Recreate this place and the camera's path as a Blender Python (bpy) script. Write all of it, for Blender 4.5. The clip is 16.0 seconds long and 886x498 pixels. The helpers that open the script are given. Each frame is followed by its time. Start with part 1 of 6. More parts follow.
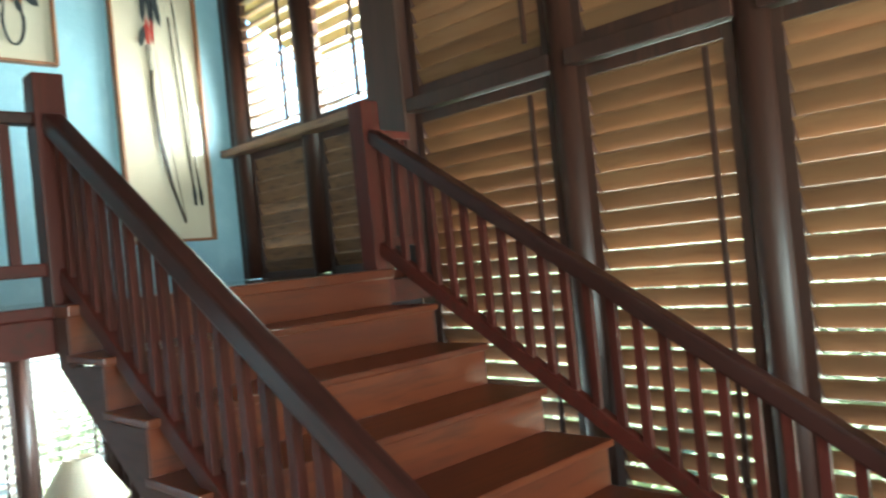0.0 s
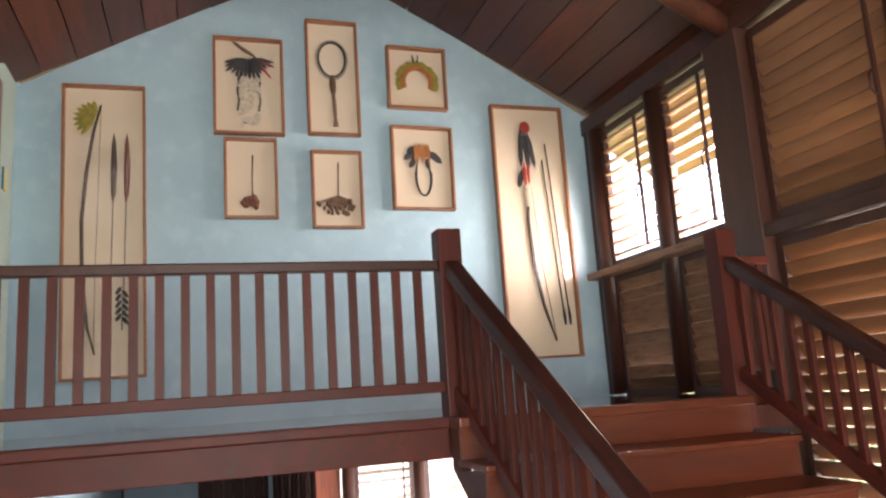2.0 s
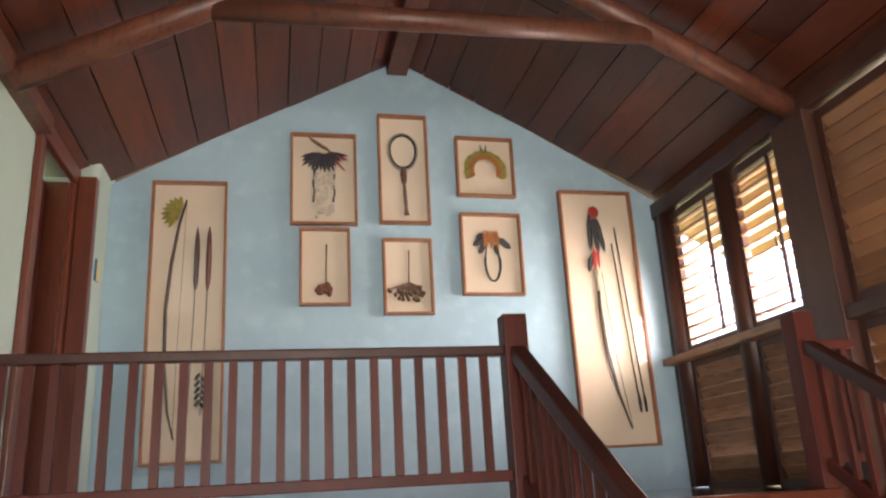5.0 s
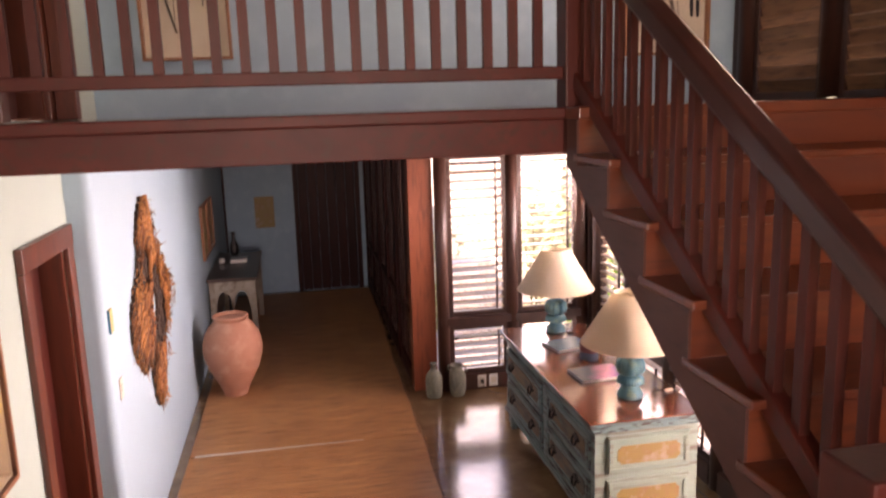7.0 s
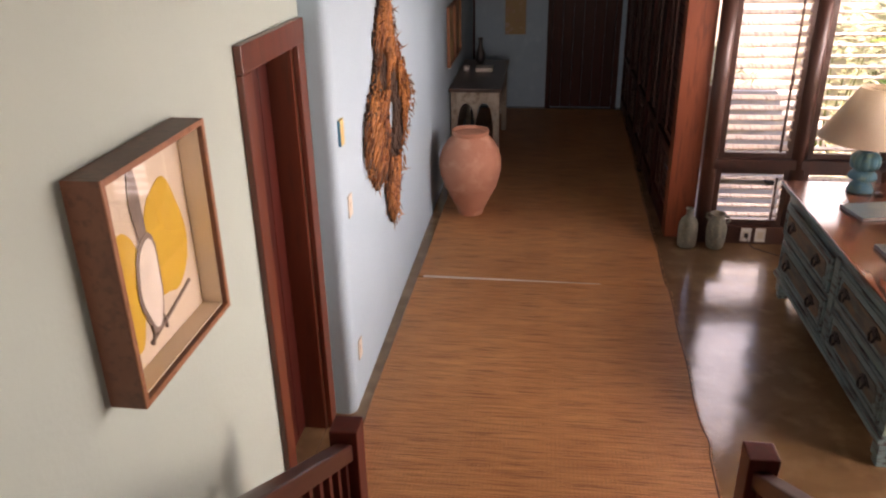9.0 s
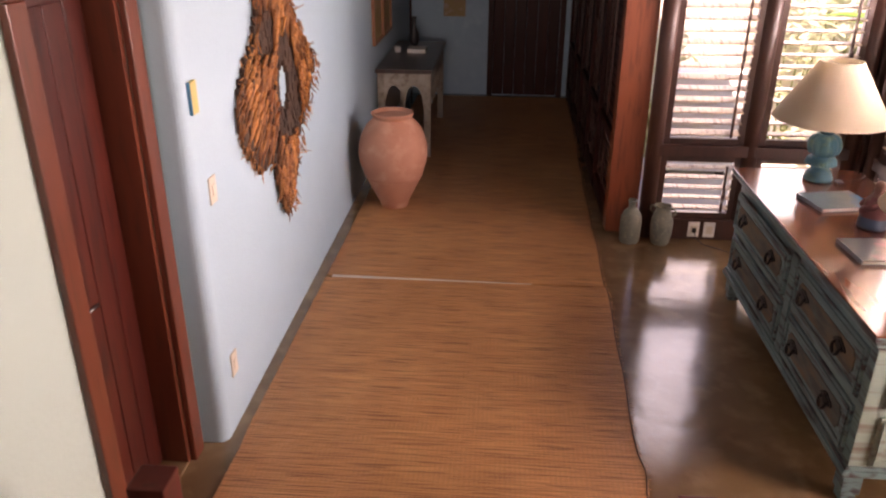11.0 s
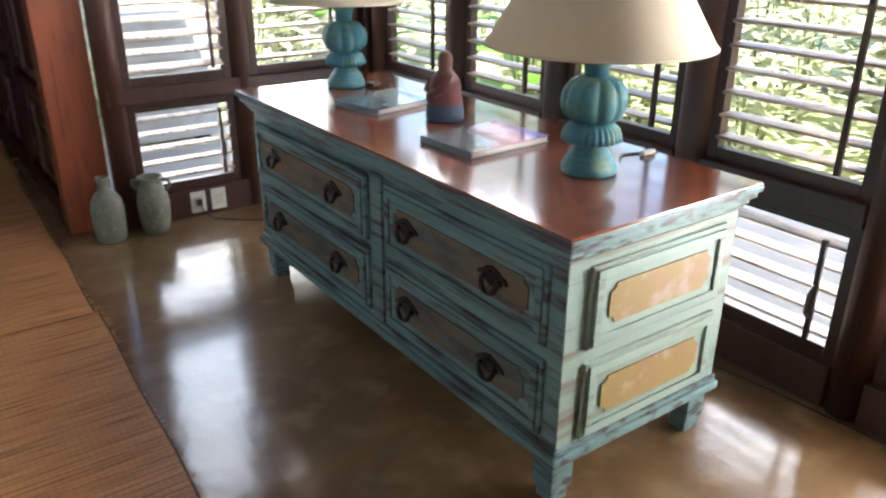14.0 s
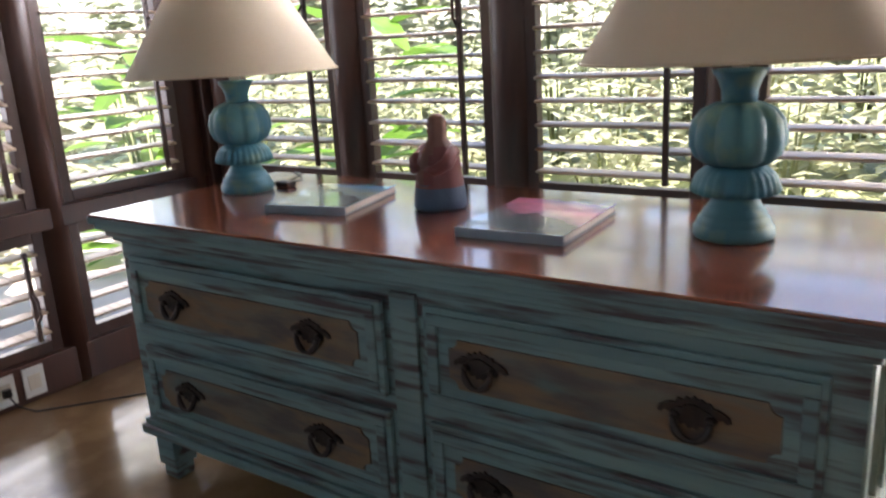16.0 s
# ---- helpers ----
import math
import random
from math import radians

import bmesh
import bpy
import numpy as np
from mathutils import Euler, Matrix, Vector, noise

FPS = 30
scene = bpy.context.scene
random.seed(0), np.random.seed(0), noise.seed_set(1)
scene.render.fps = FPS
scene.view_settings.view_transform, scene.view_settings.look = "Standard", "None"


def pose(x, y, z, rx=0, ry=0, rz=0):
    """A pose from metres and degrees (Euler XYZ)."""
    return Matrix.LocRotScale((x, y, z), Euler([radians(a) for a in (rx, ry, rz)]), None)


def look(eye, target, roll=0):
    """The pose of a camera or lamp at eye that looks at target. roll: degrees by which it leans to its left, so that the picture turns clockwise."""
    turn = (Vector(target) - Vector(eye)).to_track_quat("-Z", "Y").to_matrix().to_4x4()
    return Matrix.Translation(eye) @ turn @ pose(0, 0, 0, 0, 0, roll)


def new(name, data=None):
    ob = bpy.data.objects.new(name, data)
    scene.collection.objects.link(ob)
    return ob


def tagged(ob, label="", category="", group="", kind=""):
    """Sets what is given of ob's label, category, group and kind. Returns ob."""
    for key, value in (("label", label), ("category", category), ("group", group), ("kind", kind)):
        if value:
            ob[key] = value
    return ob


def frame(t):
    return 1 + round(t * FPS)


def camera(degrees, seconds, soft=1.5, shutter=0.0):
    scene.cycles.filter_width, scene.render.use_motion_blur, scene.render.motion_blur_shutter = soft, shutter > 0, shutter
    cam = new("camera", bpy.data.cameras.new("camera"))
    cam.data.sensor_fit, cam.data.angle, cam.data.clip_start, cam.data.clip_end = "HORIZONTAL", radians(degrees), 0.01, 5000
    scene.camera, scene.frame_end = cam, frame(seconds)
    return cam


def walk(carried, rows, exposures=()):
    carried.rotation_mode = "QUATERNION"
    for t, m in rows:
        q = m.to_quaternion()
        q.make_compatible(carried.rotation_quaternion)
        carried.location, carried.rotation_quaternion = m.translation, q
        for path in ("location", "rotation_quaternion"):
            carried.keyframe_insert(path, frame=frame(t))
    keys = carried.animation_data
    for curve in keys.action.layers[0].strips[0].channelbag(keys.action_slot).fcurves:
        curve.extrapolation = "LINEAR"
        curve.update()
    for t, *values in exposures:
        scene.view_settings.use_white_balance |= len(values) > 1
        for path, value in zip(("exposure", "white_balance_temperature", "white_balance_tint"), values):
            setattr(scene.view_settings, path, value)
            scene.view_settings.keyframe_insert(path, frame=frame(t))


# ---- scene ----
cam = camera(59.8, 16.0, 2.2, 0.3)
PATH = [
    (0, (0.044, 0.352, 2.759), (1.441, 1.782, 2.768), -5.7),
    (0.5, (-0.029, 0.307, 2.771), (1.142, 1.925, 2.871), -6.8),
    (1, (-0.099, 0.249, 2.82), (0.846, 2.001, 3.003), -6.2),
    (1.5, (-0.086, 0.13, 2.801), (0.635, 1.974, 3.082), -4.9),
    (2, (-0.068, 0.041, 2.824), (0.536, 1.913, 3.182), -3.8),
    (2.5, (-0.057, 0.015, 2.814), (0.496, 1.883, 3.265), -3.7),
    (3, (-0.064, -0.008, 2.814), (0.46, 1.848, 3.343), -3.8),
    (3.5, (-0.079, -0.017, 2.821), (0.404, 1.827, 3.425), -4.4),
    (3.7, (-0.074, -0.028, 2.824), (0.384, 1.813, 3.457), -4.8),
    (6, (-0.022, 0.083, 2.757), (0.378, 2.015, 3.09), -1.9),
    (6.2, (-0.052, 0.133, 2.724), (0.359, 2.082, 2.909), -1.8),
    (6.5, (-0.038, 0.247, 2.766), (0.366, 2.204, 2.691), -2.5),
    (6.8, (-0.023, 0.385, 2.764), (0.36, 2.327, 2.483), -2.2),
    (7, (-0.077, 0.421, 2.736), (0.29, 2.351, 2.365), -1.7),
    (7.5, (-0.04, 0.622, 2.699), (0.104, 2.553, 2.199), 0.1),
    (8, (-0.045, 0.807, 2.685), (-0.172, 2.708, 2.079), 1.6),
    (8.5, (-0.131, 1.014, 2.67), (-0.367, 2.852, 1.918), -0.1),
    (8.7, (-0.142, 1.08, 2.653), (-0.391, 2.89, 1.839), -0.9),
    (11, (0.107, 1.831, 2.327), (-0.032, 3.65, 1.507), 0.3),
    (11.5, (0.027, 2.142, 2.099), (0.297, 3.929, 1.243), 2.3),
    (12, (0.139, 2.329, 2.024), (0.54, 4.091, 1.169), 1.0),
    (12.5, (0.217, 2.571, 1.914), (0.812, 4.272, 1.047), 2.3),
    (13, (0.301, 2.795, 1.755), (1.058, 4.438, 0.901), 1.2),
    (13.5, (0.296, 3.041, 1.645), (1.207, 4.627, 0.836), 0.1),
    (14, (0.347, 3.297, 1.527), (1.419, 4.791, 0.739), 0.4),
    (14.5, (0.371, 3.542, 1.369), (1.587, 4.952, 0.639), -1.8),
    (15, (0.417, 3.814, 1.25), (1.762, 5.147, 0.607), -2.3),
    (15.5, (0.396, 4.108, 1.248), (1.869, 5.318, 0.641), -2.3),
    (16, (0.331, 4.423, 1.278), (1.918, 5.522, 0.755), -3.2),
]
walk(cam, [(t, look(eye, target, roll)) for t, eye, target, roll in PATH],
     [(0.0, 3.16, 5550, -13), (0.6, 3.13, 6200, 7), (1.0, 3.1, 6850, 22), (1.5, 3.03, 7050, 25), (3.5, 2.98, 7050, 25), (6.0, 2.93, 7250, 29), (7.0, 2.76, 8500, 46), (7.6, 2.6, 8350, 44), (8.7, 2.29, 8400, 38), (11.0, 2.4, 8500, 43), (11.6, 2.6, 8000, 32), (12.5, 2.7, 7500, 23), (13.0, 2.8, 6500, 8), (13.5, 2.82, 6450, 9), (14.5, 2.74, 6450, 12), (15.4, 2.5, 6400, 15), (16.0, 2.3, 6600, 20)])

# ---- world, sun, exposure ----
world = bpy.data.worlds.new("sky")
scene.world = world
world.use_nodes = True
wn = world.node_tree
bg = wn.nodes["Background"]
sky = wn.nodes.new("ShaderNodeTexSky")
sky.sky_type, sky.sun_disc = "NISHITA", False
SUN_ELEV, SUN_AZ = 62.0, 222.0
sky.sun_elevation, sky.sun_rotation = radians(SUN_ELEV), radians(SUN_AZ)
wn.links.new(sky.outputs[0], bg.inputs[0])
bg.inputs[1].default_value = 0.15
sun = new("sun", bpy.data.lights.new("sun", "SUN"))
sun.data.energy, sun.data.angle, sun.data.color = 5.0, radians(0.5), (1.0, 0.95, 0.86)
sd = Vector((math.sin(radians(SUN_AZ)) * math.cos(radians(SUN_ELEV)), math.cos(radians(SUN_AZ)) * math.cos(radians(SUN_ELEV)), math.sin(radians(SUN_ELEV))))
sun.matrix_world = look(sd * 30, (0, 0, 0))


def opening_light(name, eye, towards, w, h, watts, color=(1.0, 0.98, 0.95)):
    """The sky's light in an opening of the house."""
    lamp = new(name, bpy.data.lights.new(name, "AREA"))
    lamp.data.shape, lamp.data.size, lamp.data.size_y, lamp.data.energy, lamp.data.color = "RECTANGLE", w, h, watts, color
    lamp.matrix_world = look(eye, towards)


# two fill lamps at assumed openings behind the walk's start, never in view
opening_light("fill_light_back", (0.3, -4.15, 2.75), (0.4, 0, 2.7), 1.8, 1.5, 30)
opening_light("fill_light_side", (-1.30, -2.0, 2.55), (2.7, -1.0, 2.55), 1.9, 1.6, 11)
for y in (3.75, 4.48):
    opening_light("light_mezzanine_window", (2.95, y, 3.86), (0, y, 3.8), 0.55, 0.5, 7.5, (1.0, 0.95, 0.86))
for y in (4.65, 5.39, 6.12, 6.86):
    opening_light("light_hall_window", (2.95, y, 1.95), (0, y, 1.95), 0.6, 0.6, 13, (0.92, 0.96, 1.0))
    opening_light("light_hall_window_low", (2.95, y, 0.42), (0, y, 0.42), 0.55, 0.4, 1.6, (0.95, 0.97, 1.0))
for y in (2.72, 1.86, 1.06, 0.26):
    opening_light("light_stair_louvre", (3.12, y, 2.6), (0, y, 2.0), 0.7, 1.9, 5.5, (1.0, 0.93, 0.80))
    opening_light("light_stair_louvre_high", (3.12, y, 4.05), (0, y, 3.5), 0.7, 0.8, 1.6, (1.0, 0.93, 0.80))
opening_light("light_stair_window", (2.95, 3.85, 1.2), (0, 3.85, 1.2), 0.65, 2.0, 30)
for x in (1.57, 2.27):
    opening_light("light_end_window", (x, 7.62, 1.6), (x, 0, 1.6), 0.5, 1.3, 2.6, (0.86, 0.93, 1.0))
    opening_light("light_end_window_low", (x, 7.62, 0.4), (x, 0, 0.4), 0.5, 0.5, 0.8, (0.95, 0.97, 1.0))


# ---- materials ----
def mat(name, base, rough=0.5, metal=0.0, second=None, scale=6.0, stretch=(1, 1, 1), grain=None, grain_scale=60.0, bump=0.15,
        bump_scale=80.0, coat=0.0, vary=0.0, island=False, contrast=(0.35, 0.7), grain_range=(0.5, 0.72), spec=0.5, trans=0.0, distort=0.6, rough_var=0.0):
    """A surface with large patches, fine grain and relief, in the thing's own metres."""
    m = bpy.data.materials.new(name)
    m.use_nodes = True
    nt = m.node_tree
    N, L = nt.nodes, nt.links
    b = N["Principled BSDF"]
    b.inputs["Roughness"].default_value, b.inputs["Metallic"].default_value = rough, metal
    b.inputs["Coat Weight"].default_value = coat
    b.inputs["Coat Roughness"].default_value = 0.12
    b.inputs["Specular IOR Level"].default_value = spec
    tc = N.new("ShaderNodeTexCoord")
    mp = N.new("ShaderNodeMapping")
    mp.inputs["Scale"].default_value = stretch
    L.new(tc.outputs["Object"], mp.inputs[0])
    info = N.new("ShaderNodeObjectInfo")
    add = N.new("ShaderNodeVectorMath")
    add.operation = "MULTIPLY_ADD"
    L.new(info.outputs["Random"], add.inputs[0])
    add.inputs[1].default_value = (17, 31, 23)
    L.new(mp.outputs[0], add.inputs[2])
    n1 = N.new("ShaderNodeTexNoise")
    n1.inputs["Scale"].default_value, n1.inputs["Detail"].default_value, n1.inputs["Distortion"].default_value = scale, 5, distort
    L.new(add.outputs[0], n1.inputs["Vector"])
    r1 = N.new("ShaderNodeMapRange")
    r1.inputs[1].default_value, r1.inputs[2].default_value = contrast
    L.new(n1.outputs[0], r1.inputs[0])
    mix = N.new("ShaderNodeMix")
    mix.data_type = "RGBA"
    mix.inputs[6].default_value, mix.inputs[7].default_value = (*base, 1), (*(second or tuple(c * 0.8 for c in base)), 1)
    L.new(r1.outputs[0], mix.inputs[0])
    col = mix.outputs[2]
    n2 = N.new("ShaderNodeTexNoise")
    n2.inputs["Scale"].default_value, n2.inputs["Detail"].default_value = grain_scale, 6
    L.new(add.outputs[0], n2.inputs["Vector"])
    if grain:
        r2 = N.new("ShaderNodeMapRange")
        r2.inputs[1].default_value, r2.inputs[2].default_value = grain_range
        L.new(n2.outputs[0], r2.inputs[0])
        mg = N.new("ShaderNodeMix")
        mg.data_type = "RGBA"
        mg.inputs[7].default_value = (*grain, 1)
        L.new(r2.outputs[0], mg.inputs[0])
        L.new(col, mg.inputs[6])
        col = mg.outputs[2]
    if vary:
        if island:
            g = N.new("ShaderNodeNewGeometry")
            src = g.outputs["Random Per Island"]
        else:
            src = info.outputs["Random"]
        rv = N.new("ShaderNodeMapRange")
        rv.inputs[3].default_value, rv.inputs[4].default_value = 1 - vary, 1 + vary
        L.new(src, rv.inputs[0])
        hv = N.new("ShaderNodeHueSaturation")
        L.new(rv.outputs[0], hv.inputs["Value"])
        L.new(col, hv.inputs["Color"])
        col = hv.outputs[0]
    L.new(col, b.inputs["Base Color"])
    if rough_var:
        rr = N.new("ShaderNodeMapRange")
        rr.inputs[3].default_value, rr.inputs[4].default_value = max(0.02, rough - rough_var), rough + rough_var
        L.new(n1.outputs[0], rr.inputs[0])
        L.new(rr.outputs[0], b.inputs["Roughness"])
    if bump:
        n3 = N.new("ShaderNodeTexNoise")
        n3.inputs["Scale"].default_value, n3.inputs["Detail"].default_value = bump_scale, 4
        L.new(add.outputs[0], n3.inputs["Vector"])
        bp = N.new("ShaderNodeBump")
        bp.inputs["Strength"].default_value, bp.inputs["Distance"].default_value = bump, 0.004
        L.new(n3.outputs[0], bp.inputs["Height"])
        L.new(bp.outputs[0], b.inputs["Normal"])
    if trans:
        # thin cloth or leaf: some of the light passes through
        t = N.new("ShaderNodeBsdfTranslucent")
        L.new(col, t.inputs[0])
        ms = N.new("ShaderNodeMixShader")
        ms.inputs[0].default_value = trans
        L.new(b.outputs[0], ms.inputs[1])
        L.new(t.outputs[0], ms.inputs[2])
        L.new(ms.outputs[0], N["Material Output"].inputs[0])
    return m


def glass(name, tint=(1, 1, 1)):
    m = bpy.data.materials.new(name)
    m.use_nodes = True
    N, L = m.node_tree.nodes, m.node_tree.links
    N.remove(N["Principled BSDF"])
    tr, gl, mx, fr = N.new("ShaderNodeBsdfTransparent"), N.new("ShaderNodeBsdfGlossy"), N.new("ShaderNodeMixShader"), N.new("ShaderNodeFresnel")
    tr.inputs[0].default_value = (*tint, 1)
    gl.inputs["Roughness"].default_value = 0.01
    fr.inputs[0].default_value = 1.5
    L.new(fr.outputs[0], mx.inputs[0])
    L.new(tr.outputs[0], mx.inputs[1])
    L.new(gl.outputs[0], mx.inputs[2])
    L.new(mx.outputs[0], N["Material Output"].inputs[0])
    return m


# hall plaster: the windows' blue daylight is mixed into its base colour
M_BLUELIT = mat("window_tinted_plaster", (0.37, 0.525, 0.61), 0.75, second=(0.34, 0.495, 0.59), scale=1.2, bump=0.25, bump_scale=45, grain=(0.36, 0.515, 0.605), grain_scale=7)
M_WALL = mat("pale_plaster", (0.415, 0.525, 0.47), 0.75, second=(0.385, 0.495, 0.455), scale=1.2, bump=0.25, bump_scale=45, grain=(0.40, 0.51, 0.465), grain_scale=7)
M_BLUE = mat("blue_plaster", (0.35, 0.535, 0.645), 0.75, second=(0.315, 0.485, 0.605), scale=1.6, bump=0.3, bump_scale=40, grain=(0.385, 0.57, 0.67), grain_scale=9)
M_CEMENT = mat("burnt_cement", (0.24, 0.155, 0.08), 0.15, second=(0.135, 0.083, 0.043), scale=1.8, grain=(0.28, 0.19, 0.105), grain_scale=6, bump=0.8, bump_scale=7, spec=0.5, coat=0.35, rough_var=0.06)
M_WOOD = mat("red_hardwood", (0.098, 0.018, 0.012), 0.45, second=(0.062, 0.012, 0.009), scale=3.5, stretch=(1, 1, 1), grain=(0.06, 0.02, 0.013), grain_scale=30, bump=0.08, bump_scale=70, vary=0.12, spec=0.2)
M_HANDRAIL = mat("dark_handrail_wood", (0.055, 0.017, 0.013), 0.34, second=(0.035, 0.011, 0.009), scale=4, stretch=(1, 0.15, 1), grain=(0.025, 0.009, 0.007), grain_scale=40, bump=0.06, bump_scale=70, spec=0.4)
M_WOODV = mat("red_hardwood_upright", (0.095, 0.020, 0.014), 0.42, second=(0.06, 0.013, 0.010), scale=9, stretch=(1, 1, 0.1), grain=(0.055, 0.018, 0.012), grain_scale=40, bump=0.08, bump_scale=70, vary=0.15, spec=0.2)
M_STEP = mat("stair_hardwood", (0.16, 0.040, 0.016), 0.28, second=(0.10, 0.024, 0.013), scale=7, stretch=(0.12, 1, 1), grain=(0.09, 0.026, 0.014), grain_scale=35, bump=0.05, bump_scale=60, vary=0.12, coat=0.1, spec=0.35)
M_STRINGER = mat("stringer_hardwood", (0.105, 0.042, 0.032), 0.5, second=(0.075, 0.03, 0.024), scale=3.5, stretch=(1, 0.3, 1), grain=(0.06, 0.025, 0.02), grain_scale=30, bump=0.08, bump_scale=70, spec=0.25)
M_POLISHED = mat("polished_floor_boards", (0.21, 0.042, 0.02), 0.16, second=(0.13, 0.03, 0.016), scale=7, stretch=(0.12, 1, 1), grain=(0.09, 0.026, 0.014), grain_scale=35, bump=0.05, bump_scale=30, coat=0.8)
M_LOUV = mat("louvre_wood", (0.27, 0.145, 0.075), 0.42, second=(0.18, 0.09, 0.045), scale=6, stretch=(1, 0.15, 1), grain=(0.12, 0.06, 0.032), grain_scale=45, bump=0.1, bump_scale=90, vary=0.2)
# louvre wood lightened so the hall slats look struck by the sky
M_SLAT = mat("skylit_louvre_wood", (0.58, 0.47, 0.35), 0.4, second=(0.48, 0.37, 0.26), scale=6, stretch=(1, 0.15, 1), grain=(0.22, 0.13, 0.075), grain_scale=45, bump=0.1, bump_scale=90, vary=0.15)
# warmer copy of the louvre wood, golden light put into its colour
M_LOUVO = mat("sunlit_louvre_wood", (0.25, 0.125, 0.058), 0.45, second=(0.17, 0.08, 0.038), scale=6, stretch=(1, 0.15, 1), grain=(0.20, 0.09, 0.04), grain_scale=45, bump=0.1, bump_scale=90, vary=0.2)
M_FRAME = mat("window_wood", (0.072, 0.027, 0.018), 0.4, second=(0.043, 0.018, 0.013), scale=8, stretch=(1, 1, 0.12), grain=(0.045, 0.02, 0.014), grain_scale=45, bump=0.1, bump_scale=80, vary=0.15)
M_LOG = mat("round_timber", (0.15, 0.052, 0.03), 0.42, second=(0.09, 0.032, 0.02), scale=5, stretch=(1, 1, 0.15), grain=(0.05, 0.022, 0.015), grain_scale=35, bump=0.15, bump_scale=40, vary=0.12)
M_PLANK = mat("ceiling_planks", (0.108, 0.025, 0.012), 0.40, second=(0.062, 0.015, 0.008), scale=6, stretch=(1, 0.1, 1), grain=(0.045, 0.016, 0.011), grain_scale=35, bump=0.1, bump_scale=60, vary=0.34, island=True)
M_ORANGE = mat("orange_stained_post", (0.30, 0.075, 0.03), 0.4, second=(0.22, 0.05, 0.022), scale=5, stretch=(1, 1, 0.12), grain=(0.15, 0.035, 0.016), grain_scale=40, bump=0.08, coat=0.1)
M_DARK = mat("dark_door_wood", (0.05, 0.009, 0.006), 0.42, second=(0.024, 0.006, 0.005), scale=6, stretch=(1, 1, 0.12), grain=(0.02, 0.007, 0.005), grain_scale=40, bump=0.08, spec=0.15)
M_CASING = mat("door_casing_wood", (0.16, 0.040, 0.020), 0.36, second=(0.11, 0.027, 0.015), scale=6, stretch=(1, 1, 0.12), grain=(0.09, 0.028, 0.016), grain_scale=40, bump=0.08, coat=0.1)
M_OUTWALL = mat("outside_plaster", (0.64, 0.61, 0.54), 0.8, second=(0.56, 0.53, 0.46), scale=1.0, bump=0.3)
M_TILE = mat("roof_underside", (0.12, 0.07, 0.045), 0.7, second=(0.09, 0.05, 0.035), scale=2)


# ---- mesh helpers ----
def box(bm, x0, x1, y0, y1, z0, z1, bevel=0.0, m=None):
    vs = [bm.verts.new(p) for p in ((x0, y0, z0), (x1, y0, z0), (x1, y1, z0), (x0, y1, z0), (x0, y0, z1), (x1, y0, z1), (x1, y1, z1), (x0, y1, z1))]
    fs = [bm.faces.new([vs[i] for i in q]) for q in ((3, 2, 1, 0), (4, 5, 6, 7), (0, 1, 5, 4), (1, 2, 6, 5), (2, 3, 7, 6), (3, 0, 4, 7))]
    if bevel:
        es = list({e for f in fs for e in f.edges})
        r = bmesh.ops.bevel(bm, geom=es, offset=bevel, segments=2, affect="EDGES", profile=0.6)
        vs = list({v for f in r["faces"] for v in f.verts} | {v for v in vs if v.is_valid})
    if m is not None:
        bmesh.ops.transform(bm, matrix=m, verts=vs)
    return vs


def rod(bm, a, b, r, n=12, r2=None, cap=True):
    """A round bar from a to b."""
    a, b = Vector(a), Vector(b)
    d = (b - a).normalized()
    u = d.orthogonal().normalized()
    w = d.cross(u)
    r2 = r if r2 is None else r2
    ra = [bm.verts.new(a + r * (math.cos(t) * u + math.sin(t) * w)) for t in (2 * math.pi * i / n for i in range(n))]
    rb = [bm.verts.new(b + r2 * (math.cos(t) * u + math.sin(t) * w)) for t in (2 * math.pi * i / n for i in range(n))]
    for i in range(n):
        f = bm.faces.new((ra[i], ra[(i + 1) % n], rb[(i + 1) % n], rb[i]))
        f.smooth = True
    if cap:
        bm.faces.new(ra[::-1])
        bm.faces.new(rb)


def tube(bm, pts, r, n=8):
    """A bent round bar through pts; r one radius or one a point."""
    pts = [Vector(p) for p in pts]
    rs = r if isinstance(r, (list, tuple)) else [r] * len(pts)
    rings, u = [], None
    for i, p in enumerate(pts):
        d = (pts[min(i + 1, len(pts) - 1)] - pts[max(i - 1, 0)]).normalized()
        u = d.orthogonal().normalized() if u is None else (u - d * u.dot(d)).normalized()
        w = d.cross(u)
        rings.append([bm.verts.new(p + rs[i] * (math.cos(t) * u + math.sin(t) * w)) for t in (2 * math.pi * k / n for k in range(n))])
    for a, b in zip(rings, rings[1:]):
        for k in range(n):
            f = bm.faces.new((a[k], a[(k + 1) % n], b[(k + 1) % n], b[k]))
            f.smooth = True
    bm.faces.new(rings[0][::-1])
    bm.faces.new(rings[-1])


def lathe(bm, prof, n=32, wob=None, centre=(0, 0, 0), cap=True):
    """Turned shape from (radius, height) pairs; wob(k, angle, z) scales the radius."""
    rings = []
    for k, (r, z) in enumerate(prof):
        ring = []
        for i in range(n):
            t = 2 * math.pi * i / n
            q = r * (wob(k, t, z) if wob else 1)
            ring.append(bm.verts.new((centre[0] + q * math.cos(t), centre[1] + q * math.sin(t), centre[2] + z)))
        rings.append(ring)
    for a, b in zip(rings, rings[1:]):
        for i in range(n):
            f = bm.faces.new((a[i], a[(i + 1) % n], b[(i + 1) % n], b[i]))
            f.smooth = True
    if cap:
        bm.faces.new(rings[0][::-1])
        bm.faces.new(rings[-1])


